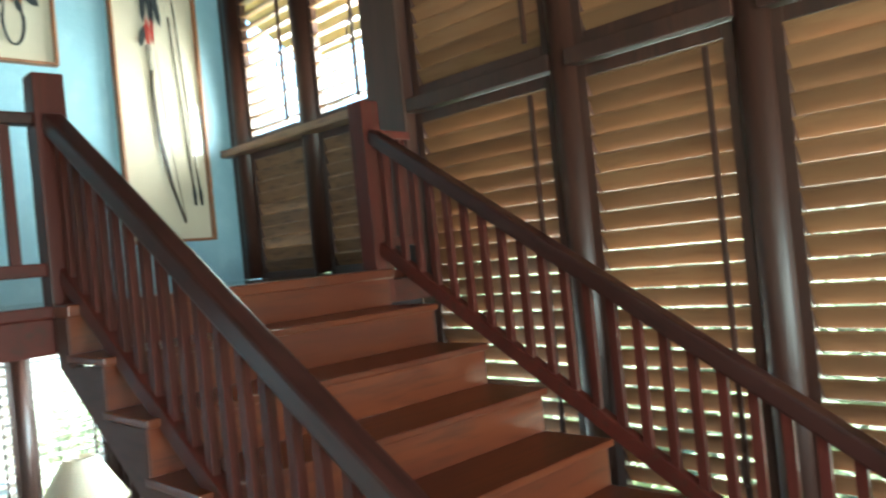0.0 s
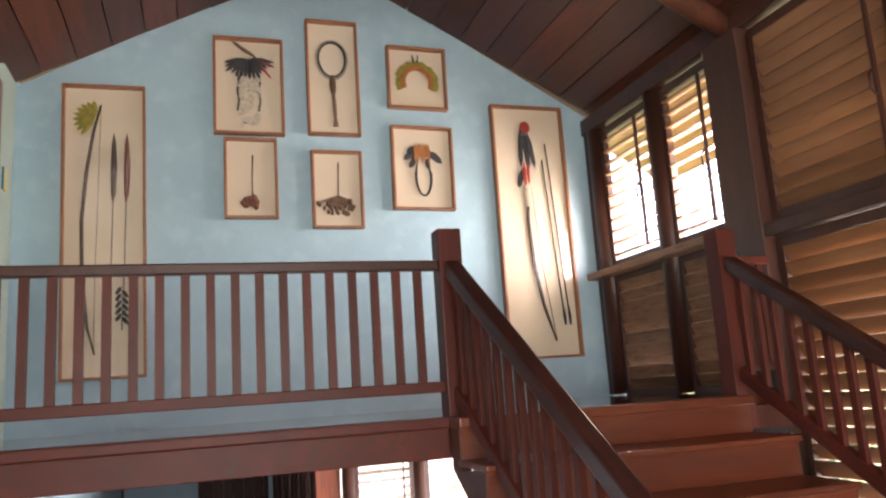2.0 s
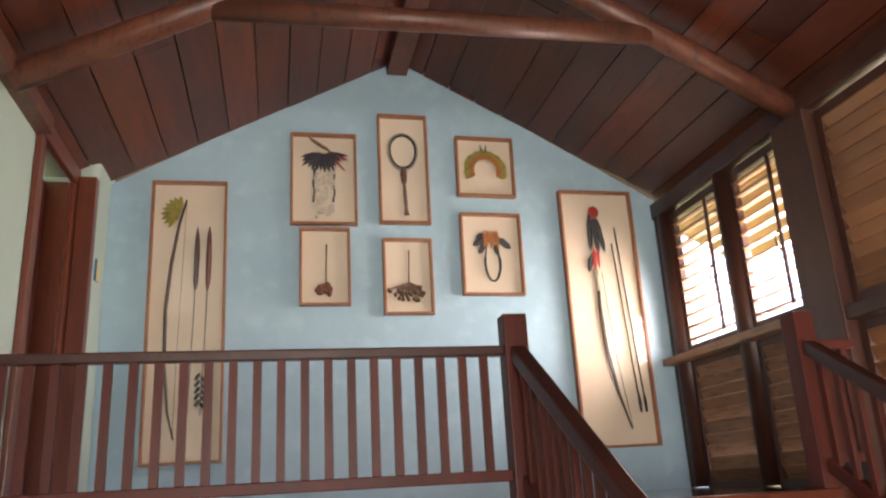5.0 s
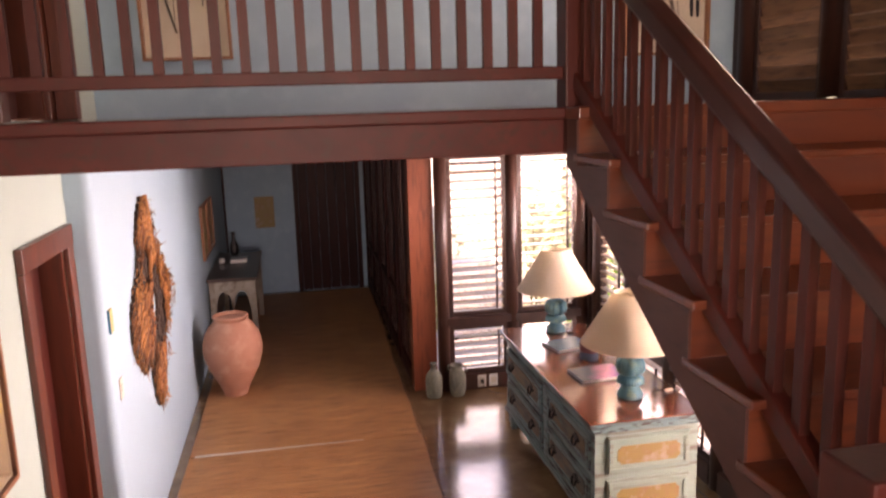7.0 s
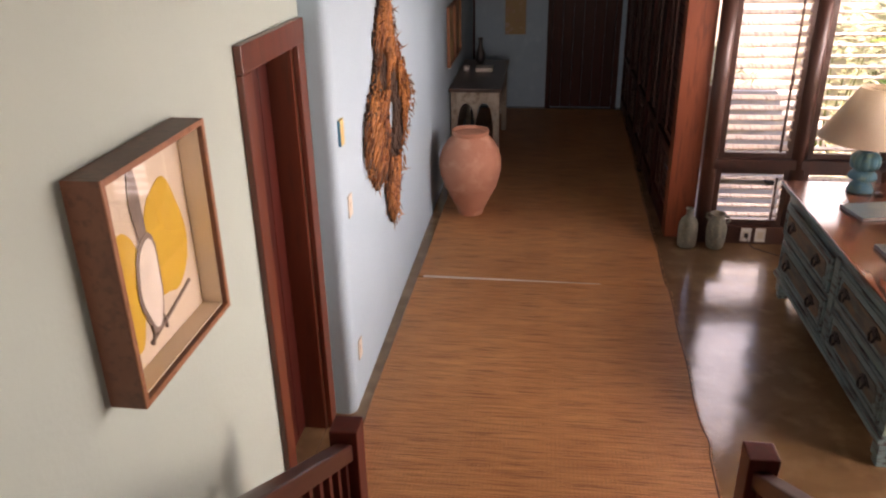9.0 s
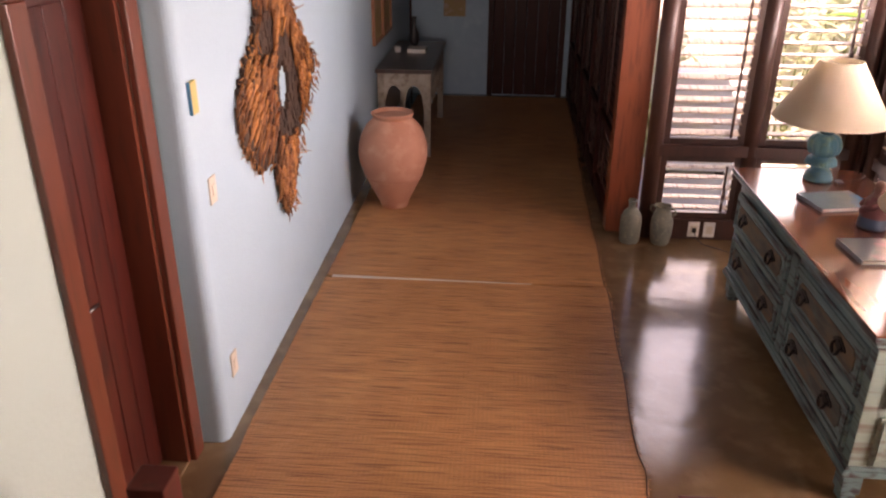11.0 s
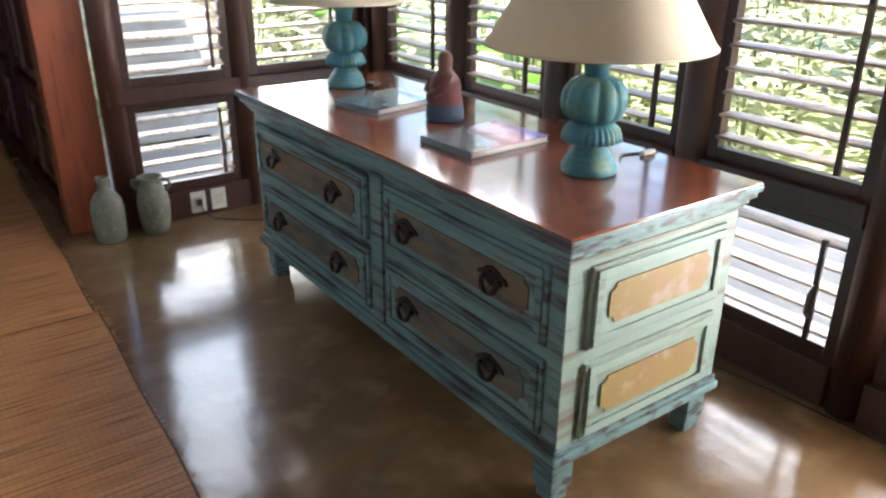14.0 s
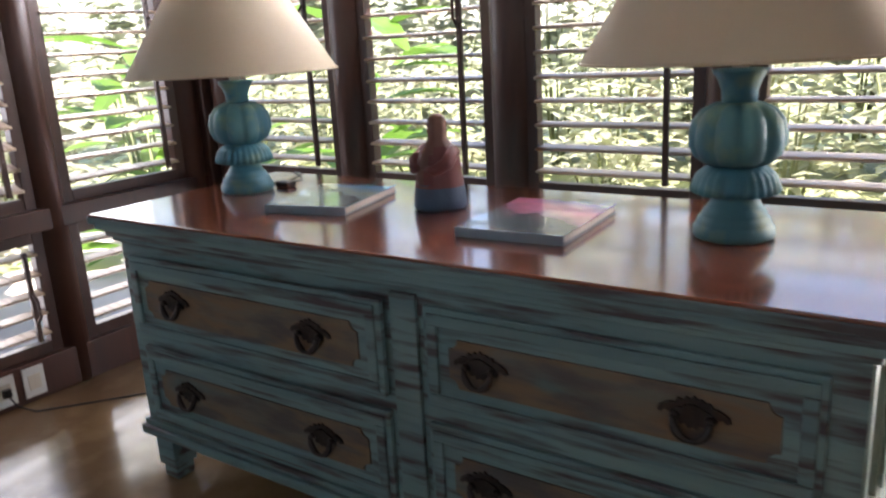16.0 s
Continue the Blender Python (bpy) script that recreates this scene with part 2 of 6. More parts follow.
def prism(bm, pts, axis, a, b):
    """A flat outline (pairs) pushed from a to b along an axis."""
    put = {"x": lambda p, t: (t, p[0], p[1]), "y": lambda p, t: (p[0], t, p[1]), "z": lambda p, t: (p[0], p[1], t)}[axis]
    lo, hi = [bm.verts.new(put(p, a)) for p in pts], [bm.verts.new(put(p, b)) for p in pts]
    n = len(pts)
    for i in range(n):
        bm.faces.new((lo[i], lo[(i + 1) % n], hi[(i + 1) % n], hi[i]))
    bm.faces.new(lo[::-1])
    bm.faces.new(hi)


def mesh_of(name, bm, material):
    bmesh.ops.recalc_face_normals(bm, faces=bm.faces)
    me = bpy.data.meshes.new(name)
    bm.to_mesh(me)
    bm.free()
    for q in material if isinstance(material, (list, tuple)) else [material]:
        me.materials.append(q)
    return me


def part(name, bm, material, parent=None, label=""):
    me = bm if isinstance(bm, bpy.types.Mesh) else mesh_of(name, bm, material)
    ob = new(name, me)
    if parent is not None:
        ob.parent = parent
    if label:
        tagged(ob, label)
    return ob


def thing(name, label, category, at=(0, 0, 0), group="", kind="", rz=0.0):
    ob = new(name)
    ob.empty_display_size = 0.1
    ob.matrix_world = pose(*at, 0, 0, rz)
    return tagged(ob, label, category, group, kind)


def bx(name, x0, x1, y0, y1, z0, z1, material, parent=None, label="", bevel=0.0):
    bm = bmesh.new()
    box(bm, x0, x1, y0, y1, z0, z1, bevel)
    return part(name, bm, material, parent, label)


def structure(ob, label, category):
    return tagged(ob, label, category, kind="structure")


# ---- plan ----
XL, XR = -1.12, 2.74              # left wall's face, right window plane
Y_BLUE, Y_EDGE, Y_WIN, Y_END = 5.0, 3.2, 7.4, 12.05
Z_LAND, Z_MEZZ, Z_EAVE, Z_RIDGE = 1.40, 2.71, 4.80, 5.83
X_RIDGE = 0.80
Y_BACK = -4.2
Y_LAND = 1.41                     # edge of the half landing above the lower stairs

# floors
structure(bx("floor", XL - 0.4, XR + 0.25, 0.6, 7.6, -0.12, 0.0, M_CEMENT), "ochre burnt cement floor, polished and patchy", "floor")
structure(bx("floor_corridor", XL - 0.4, 1.2, 7.6, Y_END + 0.2, -0.12, 0.0, M_CEMENT), "ochre burnt cement floor of the corridor", "floor")
structure(bx("floor_landing", XL - 0.3, 0.93, Y_BACK, Y_LAND, 0.0, Z_LAND, M_STEP), "red hardwood floor of the half landing", "floor")
structure(bx("floor_landing_side", 0.93, XR + 0.25, Y_BACK, 1.06, 0.0, Z_LAND, M_STEP), "red hardwood floor of the half landing", "floor")
bm = bmesh.new()
prism(bm, [(XL, 3.235), (XR, 3.235), (XR, Y_BLUE), (XL - 0.13, Y_BLUE), (XL - 0.13, 3.80), (XL, 3.80)], "z", 2.605, Z_MEZZ - 0.004)
structure(part("floor_mezzanine", bm, M_POLISHED), "red hardwood floor of the mezzanine", "floor")
structure(bx("beam_mezzanine", XL + 0.01, 0.945, Y_EDGE - 0.035, Y_EDGE + 0.035, 2.543, 2.667, M_WOOD, bevel=0.004), "dark red hardwood edge beam of the mezzanine", "beam")
structure(bx("trim_mezzanine", XL, 0.975, Y_EDGE - 0.065, Y_EDGE + 0.09, 2.668, Z_MEZZ, M_WOOD, bevel=0.006), "dark red hardwood nosing along the mezzanine edge", "trim")
structure(bx("beam_stair_head", 1.021, XR, Y_EDGE - 0.035, Y_EDGE + 0.035, 2.545, 2.655, M_WOOD), "dark red hardwood beam at the stair head", "beam")
structure(bx("ceiling_hall", XL, XR + 0.2, Y_BLUE + 0.002, 7.55, 2.575, 2.60, M_PLANK), "dark plank ceiling of the hall", "ceiling")
structure(bx("ceiling_corridor", XL, 1.2, 7.55, Y_END + 0.2, 2.575, 2.60, M_PLANK), "dark plank ceiling of the corridor", "ceiling")
bm = bmesh.new()
prism(bm, [(XL, 3.24), (XR, 3.24), (XR, Y_BLUE), (XL - 0.13, Y_BLUE), (XL - 0.13, 3.80), (XL, 3.80)], "z", 2.575, 2.60)
structure(part("ceiling_under_mezzanine", bm, M_PLANK), "dark plank ceiling under the mezzanine", "ceiling")


# left wall with a door below and a door above
XD, Y_JOG = -1.25, 4.68            # the wall with the doors stands back; its corner


def wall_left():
    bm = bmesh.new()
    x0, x1 = XD - 0.2, XD
    d0, d1 = 3.96, 4.55                 # both door openings
    # gap from y -3 to -1: an unseen opening added for the side fill
    for y0, y1, z0, z1 in ((Y_BACK, -3.0, 0, 4.95), (-3.0, -1.0, 0, 1.7), (-3.0, -1.0, 3.4, 4.95), (-1.0, d0, 0, 4.95), (d0, d1, 2.08, Z_MEZZ), (d1, Y_JOG, 0, 4.95), (d0, d1, 4.66, 4.95)):
        box(bm, x0, x1, y0, y1, z0, z1)
    r = 0.05
    arc = [(XL - r + r * math.sin(a), Y_JOG + r - r * math.cos(a)) for a in (math.pi / 2 * k / 6 for k in range(7))]
    prism(bm, [(x0, Y_JOG)] + arc + [(XL, Y_BLUE + 0.1), (x0, Y_BLUE + 0.1)], "z", 2.612, 4.95)
    lower = bmesh.new()
    prism(lower, [(x0, Y_JOG)] + arc + [(XL, Y_END), (x0, Y_END)], "z", 0, 2.61)
    structure(part("wall_hall", lower, M_BLUELIT), "pale plastered wall of the hall and corridor, coloured with blue window light", "wall")
    return part("wall_left", bm, M_WALL)


structure(wall_left(), "pale green-white plastered wall", "wall")
bm = bmesh.new()
prism(bm, [(XL - 0.18, 2.612), (XR + 0.12, 2.612), (XR + 0.12, 4.70), (X_RIDGE, Z_RIDGE + 0.05), (XL - 0.18, 4.70)], "y", Y_BLUE, Y_BLUE + 0.14)
structure(part("wall_gable", bm, M_BLUE), "light blue plastered gable wall of the mezzanine", "wall")
structure(bx("wall_end", XL - 0.18, 1.2, Y_END, Y_END + 0.15, 0, 2.61, M_BLUE), "blue plastered wall at the end of the hall", "wall")
# closing wall out of view; its opening is added for the back fill
bm = bmesh.new()
prism(bm, [(XL - 0.3, 3.8), (XR + 0.12, 3.8), (XR + 0.12, 4.70), (X_RIDGE, Z_RIDGE + 0.05), (XL - 0.3, 4.70)], "y", Y_BACK - 0.14, Y_BACK)
box(bm, XL - 0.3, -0.7, Y_BACK - 0.14, Y_BACK, Z_LAND, 3.8)
box(bm, 1.3, XR + 0.12, Y_BACK - 0.14, Y_BACK, Z_LAND, 3.8)
structure(part("wall_back", bm, M_WALL), "unseen pale plastered wall behind the landing with an opening added for light", "wall")


# roof: planks on two slopes, gaps as dark joints
def roof():
    bm = bmesh.new()
    rnd = random.Random(4)
    for side in (-1, 1):
        xe = XL - 0.25 if side < 0 else XR + 0.16
        ze = Z_RIDGE - abs(xe - X_RIDGE) * 0.525
        run = math.hypot(xe - X_RIDGE, Z_RIDGE - ze)
        d = Vector((xe - X_RIDGE, 0, ze - Z_RIDGE)).normalized()
        up = Vector((-d.z * side, 0, abs(d.x)))
        n = 11
        for k in range(n):
            s0, s1 = run * k / n + 0.004, run * (k + 1) / n - 0.004
            y = Y_BACK - rnd.random() * 1.5
            while y < Y_BLUE:
                y1 = min(y + 2.6 + rnd.random() * 2.4, Y_BLUE)
                lift = rnd.random() * 0.004
                base = Vector((X_RIDGE, 0, Z_RIDGE))
                v = []
                for h in (lift, 0.02):
                    for s, yy in ((s0, y + 0.002), (s1, y + 0.002), (s1, y1 - 0.002), (s0, y1 - 0.002)):
                        p = base + d * s + up * h
                        v.append(bm.verts.new((p.x, yy, p.z)))
                for q in ((3, 2, 1, 0), (4, 5, 6, 7), (0, 1, 5, 4), (1, 2, 6, 5), (2, 3, 7, 6), (3, 0, 4, 7)):
                    bm.faces.new([v[i] for i in q])
                y = y1
    return part("ceiling", bm, M_PLANK)


structure(roof(), "dark red-brown wooden plank ceiling of the gabled roof", "ceiling")
bm = bmesh.new()
prism(bm, [(XL - 0.9, Z_RIDGE - (X_RIDGE - XL + 0.9) * 0.525 + 0.05), (X_RIDGE, Z_RIDGE + 0.05), (XR + 0.9, Z_RIDGE - (XR + 0.9 - X_RIDGE) * 0.525 + 0.05),
           (XR + 0.9, Z_RIDGE - (XR + 0.9 - X_RIDGE) * 0.525 + 0.13), (X_RIDGE, Z_RIDGE + 0.13), (XL - 0.9, Z_RIDGE - (X_RIDGE - XL + 0.9) * 0.525 + 0.13)], "y", Y_BACK - 0.2, Y_BLUE + 0.4)
structure(part("roof", bm, M_TILE), "brown roof covering with overhanging eaves", "roof")
M_EAVE = mat("yellow_eave_boards", (0.50, 0.34, 0.12), 0.6, second=(0.42, 0.27, 0.09), scale=5, stretch=(1, 0.15, 1), grain=(0.3, 0.18, 0.06), grain_scale=30, vary=0.2, bump=0.1)
ev = structure(new("eave"), "yellow varnished boards under the roof overhang", "eave")
for k in range(5):
    xa = XR + 0.18 + 0.145 * k
    za = Z_RIDGE - (xa - X_RIDGE) * 0.525 + 0.044
    bm = bmesh.new()
    prism(bm, [(xa, za - 0.02), (xa + 0.14, za - 0.02 - 0.0735), (xa + 0.14, za - 0.0735), (xa, za)], "y", Y_BACK, Y_BLUE + 0.35)
    part("board", bm, M_EAVE, ev)
structure(bx("roof_flat_hall", XL - 0.4, XR + 0.55, Y_BLUE + 0.41, 7.95, 2.62, 2.72, M_TILE), "flat roof over the hall", "roof")
structure(bx("roof_flat_corridor", XL - 0.4, 1.5, 7.95, Y_END + 0.3, 2.62, 2.72, M_TILE), "flat roof over the corridor", "roof")
structure(bx("beam_ridge", 0.72, 0.87, Y_BACK, Y_BLUE, 5.72, 5.81, M_LOG, bevel=0.006), "square dark timber ridge beam", "beam")
structure(bx("beam_eave_right", XR - 0.06, XR + 0.08, Y_BACK, Y_BLUE, 4.62, 4.74, M_FRAME, bevel=0.008), "dark timber wall plate under the eave", "beam")
structure(bx("beam_eave_left", XD - 0.03, XD + 0.08, Y_BACK, 3.88, 4.62, 4.71, M_LOG, bevel=0.006), "dark timber wall plate under the eave", "beam")


def truss(y):
    t = thing("roof_truss", "round dark timber truss with a collar beam under the plank roof", "roof truss", group="roof trusses")
    bm = bmesh.new()
    rod(bm, (-0.40, y, 5.06), (1.95, y, 5.09), 0.058, 14)
    part("collar_beam", bm, M_LOG, t)
    for s in (-1, 1):
        bm = bmesh.new()
        xe = XR - 0.02 if s > 0 else XD + 0.04
        rod(bm, (xe, y, Z_RIDGE - abs(xe - X_RIDGE) * 0.525 - 0.15), (X_RIDGE + 0.09 * s, y, Z_RIDGE - 0.175), 0.066, 16)
        part("rafter", bm, M_LOG, t)


truss(3.33)
truss(0.4)
truss(-2.5)


# ---- louvred window leaves ----
SLATS = {}


def slat_mesh(length, depth, along, stuff):
    key = (round(length, 3), depth, along, stuff.name)
    if key not in SLATS:
        bm = bmesh.new()
        h, t = depth / 2, 0.0055
        prof = [(-h, 0), (-h + 0.008, -t), (h - 0.008, -t), (h, 0), (h - 0.008, t), (-h + 0.008, t)]
        if along == "y":
            prism(bm, prof, "y", -length / 2, length / 2)
        else:
            prism(bm, prof, "x", -length / 2, length / 2)
        SLATS[key] = mesh_of("slat", bm, stuff)
    return SLATS[key]


NWIN = [0]


def louvre(a0, a1, z0, z1, along, plane, tilt=8.0, pitch=0.08, depth=0.072, stile=0.045, bar=None, label="", wood=M_LOUV):
    """A leaf of tilting slats between a0 and a1 along a wall, outer sill z0 to head z1. tilt: degrees by which the outer edge hangs."""
    NWIN[0] += 1
    w = new("window_%d" % NWIN[0])
    mid = (a0 + a1) / 2
    w.matrix_world = pose(plane, mid, z0) if along == "y" else pose(mid, plane, z0)
    structure(w, label or "dark wooden louvre window with open horizontal slats", "window")
    half, H, th = (a1 - a0) / 2, z1 - z0, 0.022

    def b(name, u0, u1, v0, v1, c0, c1, stuff=M_FRAME, bev=0.004):
        bm = bmesh.new()
        if along == "y":
            box(bm, c0, c1, u0, u1, v0, v1, bev)
        else:
            box(bm, u0, u1, c0, c1, v0, v1, bev)
        return part(name, bm, stuff, w)
    b("stile", -half, -half + stile, 0, H, -th, th)
    b("stile", half - stile, half, 0, H, -th, th)
    b("rail", -half + stile, half - stile, 0, stile * 1.2, -th, th)
    b("rail", -half + stile, half - stile, H - stile * 1.2, H, -th, th)
    clear, ln = H - 2.4 * stile, 2 * half - 2 * stile + 0.008
    n = max(2, round(clear / pitch))
    me = slat_mesh(ln, depth, along, wood)
    for k in range(n):
        z = stile * 1.2 + clear * (k + 0.5) / n
        s = part("slat", me, None, w)
        jit = tilt + 2.0 * math.sin(k * 2.3 + a0 * 9)
        s.matrix_basis = pose(0, 0, z, 0, jit, 0) if along == "y" else pose(0, 0, z, -jit, 0, 0)
    if bar is not None:
        u = bar * (half - stile - 0.035)
        c = -th - depth * 0.35
        b("tilt_bar", u - 0.009, u + 0.009, stile * 1.6, H - stile * 1.6, c - 0.011, c + 0.007, M_FRAME, 0.003)
        bm = bmesh.new()
        zc = H * 0.42
        pts = [(c - 0.012, zc - 0.06), (c - 0.04, zc - 0.03), (c - 0.04, zc + 0.03), (c - 0.012, zc + 0.06)]
        tube(bm, [(p[0], u, p[1]) if along == "y" else (u, p[0], p[1]) for p in pts], 0.006, 6)
        part("handle", bm, M_FRAME, w)
    return w


def column(x, y, z0, z1, r=0.072):
    bm = bmesh.new()
    rod(bm, (0, 0, 0), (0, 0, z1 - z0), r, 18)
    ob = part("column", bm, M_FRAME)
    ob.matrix_world = pose(x, y, z0)
    return structure(ob, "round dark timber column between louvred windows", "column")


def rail_y(name, y0, y1, z0, z1, depth=0.05, x=XR):
    return structure(bx(name, x - depth, x + depth, y0, y1, z0, z1, M_FRAME, bevel=0.006), "dark timber rail of the louvred wall", "rail")


LOW = [7.23, 6.49, 5.76, 5.02, 4.28, 3.33, 2.26, 1.46]
for y in LOW[:5]:
    column(XR, y, 0, 2.572)
for y0, y1 in zip(LOW[1:], LOW):
    top = 2.28 if y0 > 3.9 else 2.40
    a, b_ = y0 + 0.062, y1 - 0.062
    if y0 >= 4.2:
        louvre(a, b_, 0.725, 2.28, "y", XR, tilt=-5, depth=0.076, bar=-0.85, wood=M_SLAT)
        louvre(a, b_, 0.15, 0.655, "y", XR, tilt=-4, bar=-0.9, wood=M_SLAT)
    rail_y("rail_sill", y0 + 0.06, y1 - 0.06, 0.648, 0.732, 0.055)
    rail_y("rail_base", y0 + 0.06, y1 - 0.06, 0.0, 0.158, 0.06)
for y0, y1 in zip(LOW[1:5], LOW[:4]):
    rail_y("rail_head", y0 + 0.06, y1 - 0.06, 2.285, 2.572, 0.05)
rail_y("rail_head", 3.45, 4.22, 2.285, 2.572, 0.05)
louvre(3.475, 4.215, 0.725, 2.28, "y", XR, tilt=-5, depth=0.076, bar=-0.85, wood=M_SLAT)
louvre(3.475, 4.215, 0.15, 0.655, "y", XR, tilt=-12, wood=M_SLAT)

# stairwell wall: tall closed louvres
structure(bx("column_main", XR - 0.09, XR + 0.11, 3.20, 3.48, 0, 4.62, M_FRAME, bevel=0.01), "square dark timber main post of the louvred wall", "column")
for y in (2.26, 1.46, 0.66, -0.14, -0.94):
    column(XR, y, 0.0 if y > 1.06 else Z_LAND, 4.62, 0.07)
HI = [3.19, 2.26, 1.46, 0.66, -0.14, -0.94]
for i, (y1, y0) in enumerate(zip(HI, HI[1:])):
    a, b_ = y0 + 0.062, y1 - (0.062 if i else 0.0)
    base = Z_LAND + 0.04 if y0 < 1.0 else 0.73
    if y0 >= 1.0:
        louvre(a, b_, 0.15, 0.655, "y", XR, tilt=82, depth=0.088)
    louvre(a, b_, base, 3.471, "y", XR, tilt=61, pitch=0.08, depth=0.09, wood=M_LOUVO, bar=-0.93, label="dark wooden louvre panel with half-closed slats")
    rail_y("rail_mid", a - 0.02, b_ + 0.02, 3.475, 3.545, 0.075)
    louvre(a, b_, 3.55, 4.595, "y", XR, tilt=61, pitch=0.08, depth=0.09, wood=M_LOUVO, bar=-0.93, label="dark wooden louvre panel with half-closed slats")
# open landing windows behind the walk's start, unseen and added to let light in
for y0 in (-1.74, -2.54, -3.34, -4.14):
    louvre(y0 + 0.078, y0 + 0.72, 2.3, 4.595, "y", XR, tilt=6)
    column(XR, y0, Z_LAND, 4.62, 0.07)
    structure(bx("wall_parapet", XR - 0.06, XR + 0.06, y0 + 0.07, y0 + 0.73, Z_LAND, 2.29, M_WALL), "pale plastered parapet under the added windows", "wall")

# mezzanine window
for y in (4.10, 4.87):
    column(XR, y, Z_MEZZ, 4.62, 0.075)
structure(bx("sill_mezzanine", XR - 0.13, XR + 0.07, 3.485, Y_BLUE - 0.003, 3.525, 3.575, M_LOUV, bevel=0.008), "grey-brown timber window sill of the mezzanine", "window sill")
for a, b_ in ((3.475, 4.035), (4.165, 4.805)):
    louvre(a, b_, 3.58, 4.60, "y", XR, tilt=-2, pitch=0.085, bar=-0.8, wood=M_LOUVO)
    louvre(a, b_, Z_MEZZ - 0.02, 3.535, "y", XR, tilt=72, pitch=0.075, depth=0.085, label="dark wooden louvre panel with closed slats")
structure(bx("wall_corner_fill", XR - 0.04, XR + 0.06, 4.945, Y_BLUE, Z_MEZZ, 4.62, M_FRAME), "dark timber strip at the gable corner", "trim")

# far window wall of the hall
FX = [1.235, 1.915, 2.62]
for x in FX:
    column(x, Y_WIN, 0, 2.572, 0.06)
for x0, x1 in zip(FX, FX[1:]):
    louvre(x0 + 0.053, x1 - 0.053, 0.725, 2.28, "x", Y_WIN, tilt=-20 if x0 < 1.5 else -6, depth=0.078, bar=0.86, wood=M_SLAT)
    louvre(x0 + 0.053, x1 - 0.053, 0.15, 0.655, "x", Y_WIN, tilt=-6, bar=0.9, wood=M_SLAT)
for nm, z0, z1 in (("rail_sill", 0.648, 0.732), ("rail_base", 0.0, 0.158), ("rail_head", 2.285, 2.572)):
    structure(bx(nm, 1.2, XR, Y_WIN - 0.055, Y_WIN + 0.055, z0, z1, M_FRAME, bevel=0.006), "dark timber rail of the louvred wall", "rail")
structure(bx("column_corner", 2.66, 2.84, 7.31, 7.49, 0, 2.572, M_FRAME, bevel=0.01), "square dark timber corner post", "column")
structure(bx("column_orange", 0.94, 1.17, 7.44, 7.60, 0, 2.572, M_ORANGE, bevel=0.006), "square orange-red stained timber post", "column")


# ---- staircases ----
def flight(name, label, x0, x1, y_top, z_top, n, rise, going, sgn):
    """Folded flight of n risers; nosing of the top step at y_top, going down along sgn * y."""
    s = thing(name, label, "staircase", kind="structure")
    for k in range(n):
        y, z = y_top + sgn * going * k, z_top - rise * k
        ya, yb = sorted((y - sgn * going - sgn * 0.028, y + sgn * 0.025))
        if k:
            bx("tread", x0, x1, ya, yb, z - 0.026, z, M_STEP, s, bevel=0.006)
        yr = sorted((y - sgn * 0.028, y))
        bx("riser", x0 + 0.012, x1 - 0.012, yr[0], yr[1], z - rise + 0.001, z - 0.027 if k else z - 0.042, M_STEP, s)
    return s


UP_Y, UP_Z, RISE, GO = 3.02, Z_MEZZ, 0.16375, 0.272
XS0, XS1 = 0.905, 2.30           # the treads run past the railing on the hall side
up = flight("staircase_upper", "red hardwood stairs with closed risers on sawtooth stringers up to the mezzanine", XS0, XS1, UP_Y, UP_Z, 8, RISE, GO, -1)
bx("top_board", XS0 + 0.14, XS1, UP_Y - 0.03, 3.134, Z_MEZZ - 0.042, Z_MEZZ, M_STEP, up, bevel=0.006)
bx("top_board", XS0, XS0 + 0.139, UP_Y - 0.03, 3.13, Z_MEZZ - 0.042, Z_MEZZ, M_STEP, up, bevel=0.006)


def stringer(x0, x1):
    """Sawtooth board under the treads with a straight lower edge."""
    pts = [(3.125, UP_Z - 0.043)]
    for k in range(8):
        y, z = UP_Y + 0.001 - GO * k, UP_Z - (0.028 if k else 0.043) - RISE * k
        pts += [(y, z), (y, max(z - RISE, Z_LAND + 0.002))]
    slope = RISE / GO
    yb = pts[-1][0]
    foot = UP_Z - 0.27 - slope * (UP_Y - yb)
    pts += [(yb + max(0.0, (Z_LAND + 0.002 - foot) / slope), Z_LAND + 0.002), (3.125, UP_Z - 0.27 + slope * (3.125 - UP_Y))]
    bm = bmesh.new()
    prism(bm, pts, "x", x0, x1)
    part("stringer", bm, M_STRINGER, up, "dull brown sawtooth stringer")


stringer(XS0 + 0.004, XS0 + 0.045)
stringer(XS1 - 0.045, XS1 - 0.004)
down = flight("staircase_lower", "red hardwood stairs with closed risers down to the hall", -0.84, 0.70, Y_LAND, Z_LAND, 8, 0.175, 0.27, 1)


def newel(parent, x, y, z0, z1, w=0.105):
    bm = bmesh.new()
    box(bm, x - w / 2, x + w / 2, y - w / 2, y + w / 2, z0, z1, 0.006)
    return part("newel", bm, M_WOODV, parent)


def baluster_mesh(h, w=0.034, d=0.024):
    bm = bmesh.new()
    box(bm, -w / 2, w / 2, -d / 2, d / 2, 0, h)
    return bm


